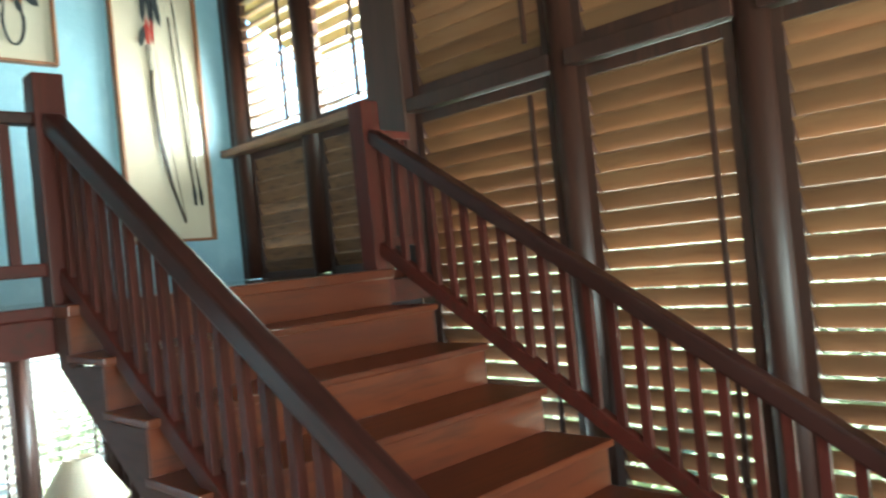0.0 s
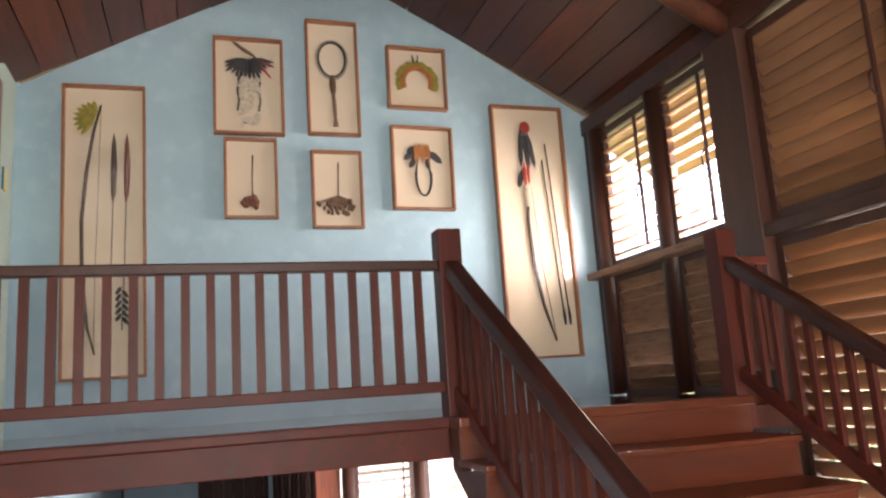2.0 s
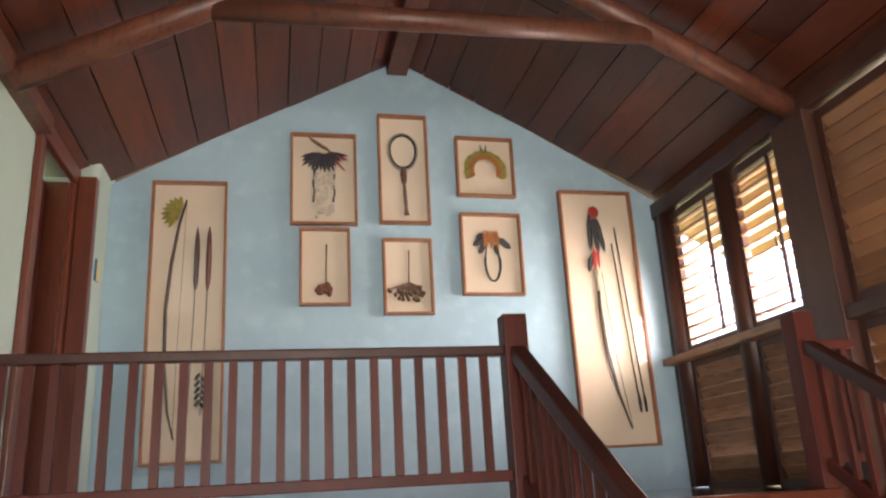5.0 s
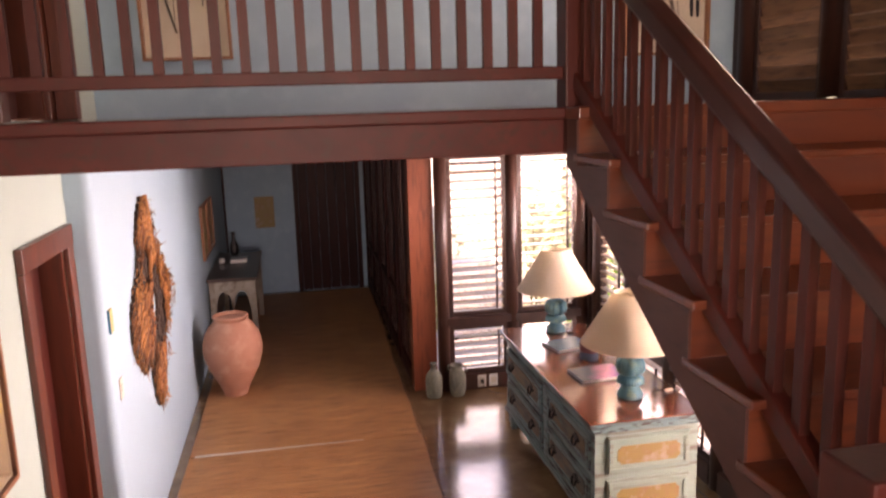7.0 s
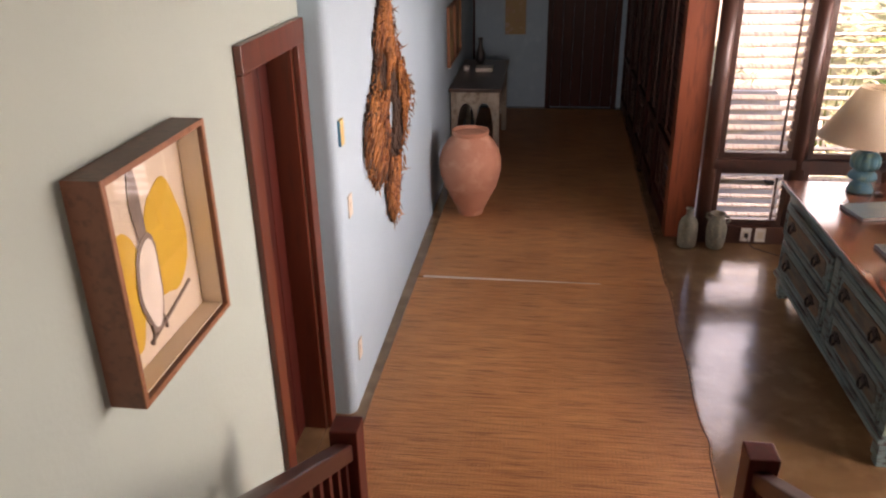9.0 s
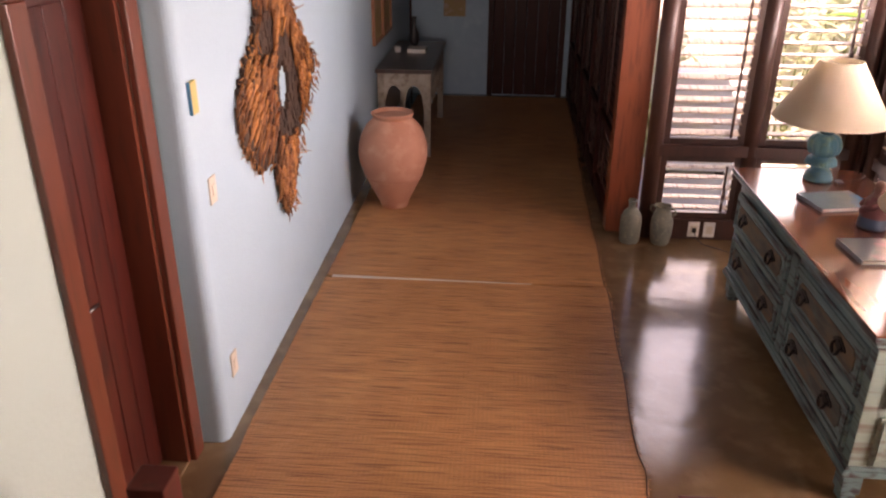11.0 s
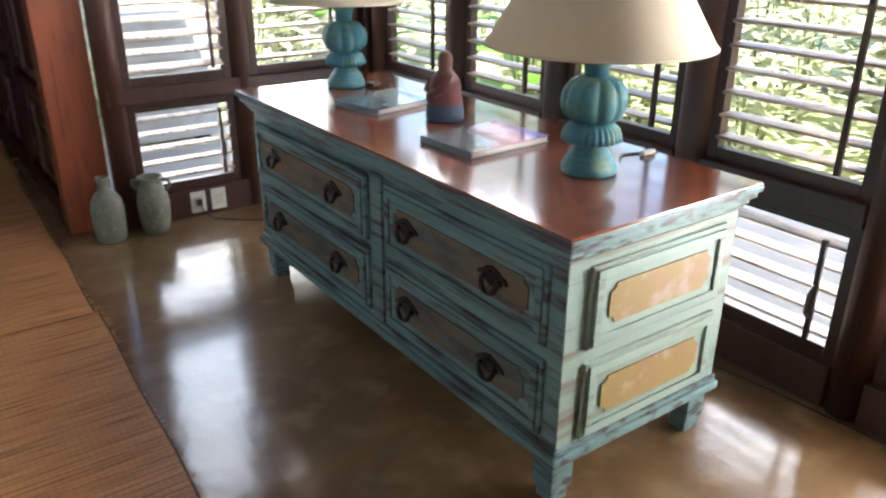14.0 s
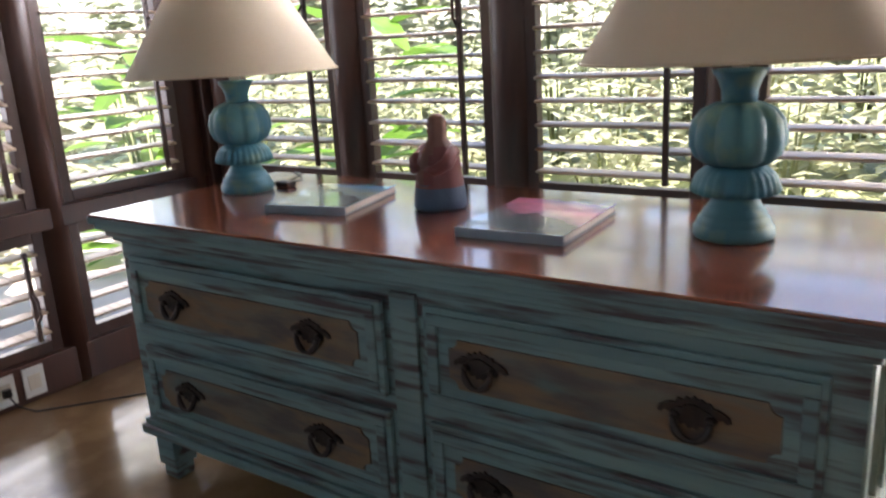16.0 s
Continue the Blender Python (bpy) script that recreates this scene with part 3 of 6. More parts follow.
# mezzanine railing
rl = thing("railing_mezzanine", "dark red hardwood railing with flat square balusters along the mezzanine", "railing")
bx("top_rail", XD + 0.002, 0.915, Y_EDGE - 0.032, Y_EDGE + 0.032, 3.333, 3.375, M_HANDRAIL, rl, bevel=0.008)
bx("bottom_rail", XD + 0.002, 0.915, Y_EDGE - 0.024, Y_EDGE + 0.024, 2.812, 2.858, M_WOOD, rl, bevel=0.005)
me = mesh_of("baluster", baluster_mesh(0.475), M_WOODV)
for k in range(22):
    q = part("baluster", me, None, rl)
    q.matrix_basis = pose(0.825 - 0.0945 * k, Y_EDGE, 2.858)
newel(rl, 0.967, Y_EDGE, 2.55, 3.51)


def raking(name, label, x, ya, za, yb, zb, lift_lo, lift_hi, n, newels=()):
    """Sloping railing from (ya, za) to (yb, zb), heights on the nosing line; rails at lift_lo and lift_hi above it."""
    r = thing(name, label, "railing")
    for nm, lift, hw, hh, bev in (("handrail", lift_hi, 0.033, 0.033, 0.01), ("bottom_rail", lift_lo, 0.024, 0.03, 0.005)):
        bm = bmesh.new()
        L_ = math.hypot(yb - ya, zb - za)
        box(bm, -hw, hw, 0, L_, -hh, hh, bev)
        o = part(nm, bm, M_HANDRAIL if nm == "handrail" else M_WOOD, r)
        o.matrix_basis = Matrix.Translation((x, ya, za + lift)) @ Matrix.Rotation(math.atan2(zb - za, yb - ya), 4, "X")
    s = (zb - za) / (yb - ya)
    w, d = 0.032, 0.024
    bm = bmesh.new()
    vs = []
    for z in (lift_lo + 0.02, lift_hi - 0.02):
        for dx, dy in ((-d / 2, -w / 2), (d / 2, -w / 2), (d / 2, w / 2), (-d / 2, w / 2)):
            vs.append(bm.verts.new((dx, dy, z + dy * s)))
    for q in ((3, 2, 1, 0), (4, 5, 6, 7), (0, 1, 5, 4), (1, 2, 6, 5), (2, 3, 7, 6), (3, 0, 4, 7)):
        bm.faces.new([vs[i] for i in q])
    me = mesh_of("baluster", bm, M_WOODV)
    for k in range(n):
        f = (k + 0.6) / n
        o = part("baluster", me, None, r)
        o.matrix_basis = pose(x, ya + (yb - ya) * f, za + (zb - za) * f)
    for (y, z0, z1) in newels:
        newel(r, x, y, z0, z1)
    return r


raking("railing_stair", "dark red hardwood stair railing with close upright balusters", 0.967, 3.15, 2.789, 1.0, 1.456, 0.02, 0.55, 22, [(0.98, Z_LAND, Z_LAND + 0.85)])
raking("railing_stair", "dark red hardwood stair railing beside the louvred wall", 2.385, 3.15, 2.789, 1.0, 1.456, 0.02, 0.55, 22, [(Y_EDGE, 2.55, 3.51), (0.98, Z_LAND, Z_LAND + 0.85)])
st = thing("railing_stub", "short dark hardwood rail from newel to louvred wall", "railing")
bx("top_rail", 2.44, 2.648, Y_EDGE - 0.03, Y_EDGE + 0.03, 3.333, 3.375, M_WOOD, st, bevel=0.006)
bx("bottom_rail", 2.44, 2.648, Y_EDGE - 0.024, Y_EDGE + 0.024, 2.812, 2.858, M_WOOD, st, bevel=0.005)
for x in (2.50, 2.60):
    o = part("baluster", me, None, st)
    o.data = mesh_of("baluster", baluster_mesh(0.475), M_WOODV)
    o.matrix_basis = pose(x, Y_EDGE, 2.858)
SD = -0.17 / 0.27
for x in (-0.81, 0.665):
    raking("railing_lower", "dark red hardwood railing of the lower stairs", x, 1.30, 1.36, 3.40, 1.36 + SD * (3.40 - 1.41) + 0.02, 0.05, 0.66, 21,
           [(3.43, 0.0, 0.89), (1.25, Z_LAND, Z_LAND + 0.85)])
rl2 = thing("railing_landing", "dark red hardwood guard rail between the two stairs", "railing")
bx("top_rail", 0.72, 0.915, 1.22, 1.28, 2.14, 2.20, M_HANDRAIL, rl2, bevel=0.006)
bx("bottom_rail", 0.72, 0.915, 1.226, 1.274, 1.45, 1.50, M_WOOD, rl2)


# ---- ground outside ----
M_GRASS = mat("lawn", (0.20, 0.23, 0.09), 0.8, second=(0.28, 0.29, 0.14), scale=0.8, grain=(0.07, 0.11, 0.03), grain_scale=14, bump=0.6, bump_scale=30)
M_PAVE = mat("pale_paving", (0.50, 0.47, 0.42), 0.8, second=(0.42, 0.40, 0.35), scale=1.1, bump=0.3)
bm = bmesh.new()
box(bm, -900, 900, -900, 900, -0.5, -0.13)
structure(part("ground", bm, M_GRASS), "sunlit green garden ground outside the windows", "ground")
structure(bx("pavement", XR + 0.26, 5.2, -6, 13, -0.14, -0.06, M_PAVE), "pale concrete paving along the house", "pavement")
structure(bx("pavement_end", 1.21, 5.19, 7.62, 9.6, -0.14, -0.058, M_PAVE), "pale concrete paving outside the end window", "pavement")

# ---- doors ----
M_LEAFWOOD = mat("red_door_wood", (0.085, 0.014, 0.009), 0.35, second=(0.05, 0.009, 0.007), scale=6, stretch=(1, 1, 0.12), grain=(0.025, 0.006, 0.005), grain_scale=40, bump=0.08, coat=0.1)
def door_in_left_wall(name, z0, h, label):
    dr = new(name)
    dr.matrix_world = pose(XD, 0, z0)
    structure(dr, label, "door")
    top = h
    bx("casing", 0.002, 0.03, 3.87, 3.965, 0, top - 0.11, M_CASING, dr, bevel=0.005)
    bx("casing", 0.002, 0.03, 4.545, 4.64, 0, top - 0.11, M_CASING, dr, bevel=0.005)
    bx("head_casing", 0.002, 0.034, 3.87, 4.64, top - 0.108, top, M_CASING, dr, bevel=0.005)
    bx("jamb", -0.195, 0.0, 3.962, 3.99, 0, top - 0.12, M_CASING, dr)
    bx("jamb", -0.195, 0.0, 4.52, 4.548, 0, top - 0.12, M_CASING, dr)
    if z0 > 1:
        bx("return_casing", 0.036, 0.134, 4.60, 4.677, 0, top - 0.05, M_CASING, dr, bevel=0.004)
    lf = bx("leaf", -0.16, -0.12, 3.992, 4.518, 0.01, top - 0.13, M_LEAFWOOD, dr, "dark red wooden door leaf", bevel=0.004)
    for k in range(4):
        y = 4.02 + k * 0.124
        bx("board", -0.12, -0.112, y, y + 0.118, 0.03, top - 0.16, M_LEAFWOOD, lf, bevel=0.003)
    bm = bmesh.new()
    rod(bm, (-0.12, 4.06, 1.02), (-0.05, 4.06, 1.02), 0.009, 10)
    tube(bm, [(-0.055, 4.06, 1.02), (-0.05, 4.09, 1.02), (-0.052, 4.15, 1.015)], 0.009, 8)
    part("handle", bm, M_CHROME, lf, "chrome lever handle")
    bm = bmesh.new()
    lathe(bm, [(0.02, 0), (0.024, 0.003), (0.02, 0.006)], 14)
    o = part("lock_plate", bm, M_CHROME, lf)
    o.matrix_basis = pose(-0.112, 4.06, 0.93, 0, 90, 0)


M_CHROME = mat("chrome", (0.62, 0.61, 0.58), 0.22, metal=1.0, bump=0.0)
door_in_left_wall("door_1", 0.0, 2.185, "dark red wooden door recessed in a red-brown casing")
door_in_left_wall("door_2", Z_MEZZ, 2.03, "dark red wooden mezzanine door in a red-brown casing")
structure(bx("threshold", XD - 0.2, XD, 3.99, 4.52, 0.001, 0.012, M_CEMENT), "cement door threshold", "threshold")

# end door of the corridor
dr = structure(new("door_3"), "dark red-brown plank door at the corridor end", "door")
dr.matrix_world = pose(0.385, Y_END, 0)
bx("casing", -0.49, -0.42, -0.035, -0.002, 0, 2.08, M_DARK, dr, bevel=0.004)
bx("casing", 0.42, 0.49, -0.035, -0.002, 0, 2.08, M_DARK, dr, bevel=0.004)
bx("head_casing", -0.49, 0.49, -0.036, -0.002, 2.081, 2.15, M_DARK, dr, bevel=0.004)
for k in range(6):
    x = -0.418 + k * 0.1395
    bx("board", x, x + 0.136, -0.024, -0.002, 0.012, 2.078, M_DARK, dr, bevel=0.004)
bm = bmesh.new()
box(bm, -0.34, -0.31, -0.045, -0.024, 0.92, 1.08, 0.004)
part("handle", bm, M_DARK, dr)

# no real trim: a dark strip draws the corner's shadow line
structure(bx("trim_corridor_corner", XL, XL + 0.028, Y_END - 0.03, Y_END, 0, 2.572, M_DARK), "dark strip drawn for the shadow gap in the corridor corner", "trim")

# closed louvres along the corridor
for k in range(5):
    y0 = 7.66 + k * 0.88
    for z0, z1, t in ((0.72, 2.28, 85), (0.14, 0.66, 84)):
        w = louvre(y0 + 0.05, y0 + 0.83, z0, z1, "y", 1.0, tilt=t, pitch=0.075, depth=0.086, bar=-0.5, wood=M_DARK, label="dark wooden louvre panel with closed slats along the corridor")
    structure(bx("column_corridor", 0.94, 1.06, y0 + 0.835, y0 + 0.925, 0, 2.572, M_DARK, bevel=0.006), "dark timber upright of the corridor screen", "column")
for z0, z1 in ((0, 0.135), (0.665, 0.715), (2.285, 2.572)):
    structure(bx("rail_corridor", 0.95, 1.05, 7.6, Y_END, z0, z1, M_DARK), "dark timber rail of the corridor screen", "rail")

# ---- straw mats ----
M_STRAW = bpy.data.materials.new("woven_straw")
M_STRAW.use_nodes = True
nt = M_STRAW.node_tree
N, L = nt.nodes, nt.links
b = N["Principled BSDF"]
b.inputs["Roughness"].default_value = 0.5
tc = N.new("ShaderNodeTexCoord")
mp = N.new("ShaderNodeMapping")
mp.inputs["Scale"].default_value = (1.3, 105, 1)
L.new(tc.outputs["Object"], mp.inputs[0])
n1 = N.new("ShaderNodeTexNoise")
n1.inputs["Scale"].default_value, n1.inputs["Detail"].default_value = 1.6, 5
L.new(mp.outputs[0], n1.inputs["Vector"])
n2 = N.new("ShaderNodeTexNoise")
n2.inputs["Scale"].default_value, n2.inputs["Detail"].default_value = 1.3, 4
L.new(tc.outputs["Object"], n2.inputs["Vector"])
wv = N.new("ShaderNodeTexWave")
wv.wave_type, wv.bands_direction = "BANDS", "Y"
wv.inputs["Scale"].default_value, wv.inputs["Distortion"].default_value, wv.inputs["Detail"].default_value = 38, 1.2, 2
L.new(tc.outputs["Object"], wv.inputs["Vector"])
wx = N.new("ShaderNodeTexWave")
wx.wave_type, wx.bands_direction = "BANDS", "X"
wx.inputs["Scale"].default_value, wx.inputs["Distortion"].default_value = 14, 0.5
L.new(tc.outputs["Object"], wx.inputs["Vector"])
cr = N.new("ShaderNodeValToRGB")
cr.color_ramp.elements[0].position, cr.color_ramp.elements[0].color = 0.30, (0.45, 0.18, 0.066, 1)
cr.color_ramp.elements[1].position, cr.color_ramp.elements[1].color = 0.70, (0.84, 0.45, 0.195, 1)
L.new(n1.outputs[0], cr.inputs[0])
mx = N.new("ShaderNodeMix")
mx.data_type, mx.blend_type = "RGBA", "MULTIPLY"
mx.inputs[0].default_value = 0.45
L.new(cr.outputs[0], mx.inputs[6])
c2 = N.new("ShaderNodeValToRGB")
c2.color_ramp.elements[0].position, c2.color_ramp.elements[0].color = 0.3, (0.5, 0.42, 0.36, 1)
c2.color_ramp.elements[1].position, c2.color_ramp.elements[1].color = 0.75, (1, 1, 1, 1)
L.new(n2.outputs[0], c2.inputs[0])
L.new(c2.outputs[0], mx.inputs[7])
n4 = N.new("ShaderNodeTexNoise")
n4.inputs["Scale"].default_value, n4.inputs["Detail"].default_value = 1.0, 2
mp2 = N.new("ShaderNodeMapping")
mp2.inputs["Scale"].default_value = (3.6, 130, 1)
L.new(tc.outputs["Object"], mp2.inputs[0])
L.new(mp2.outputs[0], n4.inputs["Vector"])
r4 = N.new("ShaderNodeMapRange")
r4.inputs[1].default_value, r4.inputs[2].default_value, r4.inputs[4].default_value = 0.54, 0.64, 0.75
L.new(n4.outputs[0], r4.inputs[0])
m4 = N.new("ShaderNodeMix")
m4.data_type = "RGBA"
m4.inputs[7].default_value = (0.15, 0.055, 0.02, 1)
L.new(r4.outputs[0], m4.inputs[0])
L.new(mx.outputs[2], m4.inputs[6])
# the warp threads show as faint ribs across the straw
rw = N.new("ShaderNodeMapRange")
rw.inputs[3].default_value, rw.inputs[4].default_value = 0.93, 1.04
L.new(wx.outputs["Fac"], rw.inputs[0])
hw = N.new("ShaderNodeHueSaturation")
L.new(rw.outputs[0], hw.inputs["Value"])
L.new(m4.outputs[2], hw.inputs["Color"])
L.new(hw.outputs[0], b.inputs["Base Color"])
ad = N.new("ShaderNodeMath")
ad.operation = "MULTIPLY_ADD"
ad.inputs[1].default_value = 0.18
L.new(wx.outputs["Fac"], ad.inputs[0])
L.new(wv.outputs["Fac"], ad.inputs[2])
bp = N.new("ShaderNodeBump")
bp.inputs["Strength"].default_value, bp.inputs["Distance"].default_value = 0.55, 0.003
L.new(ad.outputs[0], bp.inputs["Height"])
L.new(bp.outputs[0], b.inputs["Normal"])


M_CORDED = mat("dark_edge_cord", (0.10, 0.05, 0.025), 0.7, second=(0.06, 0.03, 0.018), scale=30, bump=0.3)


def straw_mat(x0, x1, y0, y1, dy, seed):
    """A mat with frayed, slightly wavy long edges; dy skews the near edge."""
    rnd = random.Random(seed)
    bm = bmesh.new()
    n = int((y1 - y0) / 0.02)
    lo, hi = [], []
    for k in range(n + 1):
        y = y0 + (y1 - y0) * k / n
        w = 0.022 * (y - 6.5) + 0.006 * math.sin(y * 1.9 + seed) + 0.004 * math.sin(y * 7.3) + rnd.uniform(-0.005, 0.005) + 0.016 * math.exp(-((y - 4.62) / 0.09) ** 2)
        yl = y + dy * (1 - k / n)
        for z, dst in ((0.0015, lo), (0.010, hi)):
            dst.append((bm.verts.new((x0 + 0.3 * w, yl, z)), bm.verts.new((x1 + w, y, z))))
    for k in range(n):
        bm.faces.new((hi[k][0], hi[k][1], hi[k + 1][1], hi[k + 1][0]))
        bm.faces.new((lo[k][1], lo[k][0], lo[k + 1][0], lo[k + 1][1]))
        bm.faces.new((lo[k][1], lo[k + 1][1], hi[k + 1][1], hi[k][1]))
        bm.faces.new((lo[k + 1][0], lo[k][0], hi[k][0], hi[k + 1][0]))
    bm.faces.new((lo[0][0], lo[0][1], hi[0][1], hi[0][0]))
    bm.faces.new((lo[n][1], lo[n][0], hi[n][0], hi[n][1]))
    o = part("straw_mat", bm, M_STRAW)
    fr = bmesh.new()
    for k in range(int((y1 - y0) * 120)):
        # loose straw ends along the edge that faces the room
        y = rnd.uniform(y0, y1)
        w = 0.022 * (y - 6.5) + 0.006 * math.sin(y * 1.9 + seed) + 0.004 * math.sin(y * 7.3) + 0.016 * math.exp(-((y - 4.62) / 0.09) ** 2)
        a = Vector((x1 + w - 0.012, y, 0.0085))
        rod(fr, a, a + Vector((rnd.uniform(0.012, 0.035), rnd.uniform(-0.008, 0.008), rnd.uniform(-0.006, 0.003))), 0.0016, 3, 0.0006, False)
    tagged(part("fringe", fr, M_STRAW, o), kind="stuff")
    bd = bmesh.new()
    tube(bd, [(x1 + 0.022 * (y - 6.5) + 0.006 * math.sin(y * 1.9 + seed) + 0.004 * math.sin(y * 7.3) + 0.016 * math.exp(-((y - 4.62) / 0.09) ** 2) - 0.004, y, 0.009 + 0.006 * math.exp(-((y - 4.62) / 0.07) ** 2))
              for y in (y0 + 0.01 + (y1 - y0 - 0.02) * k / 120 for k in range(121))], 0.0042, 6)
    part("edge_cord", bd, M_CORDED, o, "dark cord sewn along the edge")
    return tagged(o, "long golden-brown woven straw floor mat with a frayed edge", "mat", "straw mats on the floor")


straw_mat(-1.04, 0.83, 6.452, 11.9, 0.03, 1)
straw_mat(-1.045, 0.84, 3.62, 6.446, 0.0, 2)
M_STRIP = mat("pale_strip", (0.75, 0.72, 0.66), 0.4, bump=0.1)
bm = bmesh.new()
prism(bm, [(-1.0, 6.447), (0.35, 6.447), (0.35, 6.455), (-1.0, 6.482)], "z", 0.001, 0.0115)
tagged(part("floor_strip", bm, M_STRIP), "thin pale strip between two straw mats", "strip")

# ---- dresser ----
# one worn teal paint twice: darkened for the shaded front, lighter for the lit end
M_TEAL_SHADE = mat("worn_teal_paint_shaded", (0.11, 0.20, 0.215), 0.45, second=(0.19, 0.31, 0.305), scale=4.5, grain=(0.062, 0.052, 0.056), grain_scale=15, grain_range=(0.49, 0.64), stretch=(1, 0.22, 2.5), bump=0.8, bump_scale=26, vary=0.08, contrast=(0.3, 0.75))
M_TEAL_LIT = mat("worn_teal_paint_lit", (0.23, 0.335, 0.30), 0.45, second=(0.31, 0.40, 0.35), scale=3.2, grain=(0.17, 0.15, 0.12), grain_scale=9, grain_range=(0.52, 0.70), stretch=(0.2, 1, 2.4), bump=0.3, bump_scale=30, vary=0.06, contrast=(0.3, 0.75))
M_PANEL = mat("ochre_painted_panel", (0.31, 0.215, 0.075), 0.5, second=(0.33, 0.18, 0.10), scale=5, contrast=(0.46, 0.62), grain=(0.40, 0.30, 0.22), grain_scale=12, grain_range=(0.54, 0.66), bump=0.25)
# drawer fields: a darker, duller brown than the end fields
M_FIELD = mat("dull_brown_panel", (0.185, 0.125, 0.07), 0.5, second=(0.10, 0.15, 0.15), scale=7, stretch=(1, 0.4, 1.6), contrast=(0.45, 0.68), grain=(0.08, 0.075, 0.07), grain_scale=14, grain_range=(0.48, 0.66), bump=0.25)
M_TOP = mat("polished_top", (0.19, 0.062, 0.032), 0.15, second=(0.13, 0.042, 0.024), scale=5, stretch=(1, 0.12, 1), grain=(0.12, 0.035, 0.02), grain_scale=30, bump=0.03, bump_scale=12, coat=0.6, rough_var=0.05)
M_IRON = mat("dark_iron", (0.035, 0.033, 0.034), 0.38, metal=0.75, second=(0.06, 0.05, 0.045), scale=30, bump=0.35, bump_scale=120)


def notched(y0, y1, z0, z1, c):
    """Outline of a long panel with stepped, hollowed corners."""
    pts = []
    for cy, cz, sy, sz in ((y0, z0, 1, 1), (y1, z0, -1, 1), (y1, z1, -1, -1), (y0, z1, 1, -1)):
        arc = [(cy + sy * c * math.cos(a), cz + sz * c * math.sin(a)) for a in (math.pi / 2 * k / 5 for k in range(6))]
        if sy * sz > 0:
            arc = arc[::-1]
        pts += arc
    return pts


def face_panel(parent, axis, a, out, u0, u1, z0, z1, paint, name="drawer_front"):
    """A fielded front: raised frame, sunken field, painted centre. out: direction of its face."""
    g = lambda lo, hi: sorted((a + out * lo, a + out * hi))

    def slab(nm, p0, p1, q0, q1, lo, hi, m, par, bev=0.004):
        c0, c1 = g(lo, hi)
        if axis == "x":
            return bx(nm, c0, c1, p0, p1, q0, q1, m, par, bevel=bev)
        return bx(nm, p0, p1, c0, c1, q0, q1, m, par, bevel=bev)
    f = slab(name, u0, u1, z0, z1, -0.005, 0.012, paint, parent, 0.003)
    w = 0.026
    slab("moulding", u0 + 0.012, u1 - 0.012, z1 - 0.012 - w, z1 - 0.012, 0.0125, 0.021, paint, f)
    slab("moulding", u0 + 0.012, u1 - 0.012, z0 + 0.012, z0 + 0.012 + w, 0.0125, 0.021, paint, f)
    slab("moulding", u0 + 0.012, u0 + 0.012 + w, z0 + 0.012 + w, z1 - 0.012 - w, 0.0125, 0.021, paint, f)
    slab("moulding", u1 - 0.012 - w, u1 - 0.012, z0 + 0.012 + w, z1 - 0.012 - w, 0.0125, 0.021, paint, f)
    bm = bmesh.new()
    c0, c1 = g(0.0125, 0.017)
    prism(bm, notched(u0 + 0.066, u1 - 0.066, z0 + 0.062, z1 - 0.062, 0.022), axis, c0, c1)
    part("painted_field", bm, M_FIELD if axis == "x" else M_PANEL, f, "ochre painted field")
    return f


def pull(parent, x, y, z):
    """Cast bat-wing plate with curled tips, two bosses and a heavy swinging bail."""
    half = [(0.0, 0.037), (0.006, 0.030), (0.011, 0.033), (0.017, 0.027), (0.023, 0.029), (0.027, 0.021), (0.036, 0.020), (0.049, 0.012), (0.052, 0.004), (0.046, 0.001),
            (0.041, 0.007), (0.034, 0.004), (0.031, -0.006), (0.024, -0.004), (0.018, -0.013), (0.011, -0.010), (0.006, -0.018), (0.0, -0.014)]
    half = [(1.24 * u, 1.18 * v) for u, v in half]
    ring = half + [(-u, v) for u, v in half[-2:0:-1]]
    bm = bmesh.new()
    prism(bm, [(y + u, z + v) for u, v in ring], "x", x - 0.005, x)
    o = part("pull", bm, M_IRON, parent, "dark iron bat-wing drop pull")
    bm = bmesh.new()
    prism(bm, [(y + 0.55 * u, z + 0.006 + 0.55 * v) for u, v in ring], "x", x - 0.009, x - 0.005)
    part("raised_ornament", bm, M_IRON, o)
    for sy in (-1, 1):
        bm = bmesh.new()
        rod(bm, (x - 0.005, y + sy * 0.031, z + 0.004), (x - 0.019, y + sy * 0.031, z + 0.004), 0.0095, 10, 0.006)
        part("boss", bm, M_IRON, o)
    bm = bmesh.new()
    arc = [math.pi + math.pi * k / 12 for k in range(13)]
    tube(bm, [(x - 0.016 - 0.006 * abs(math.sin(t)), y + 0.033 * math.cos(t), z + 0.004 + 0.039 * math.sin(t)) for t in arc], [0.0048 + 0.0036 * abs(math.sin(2 * t)) for t in arc], 8)
    part("bail", bm, M_IRON, o)


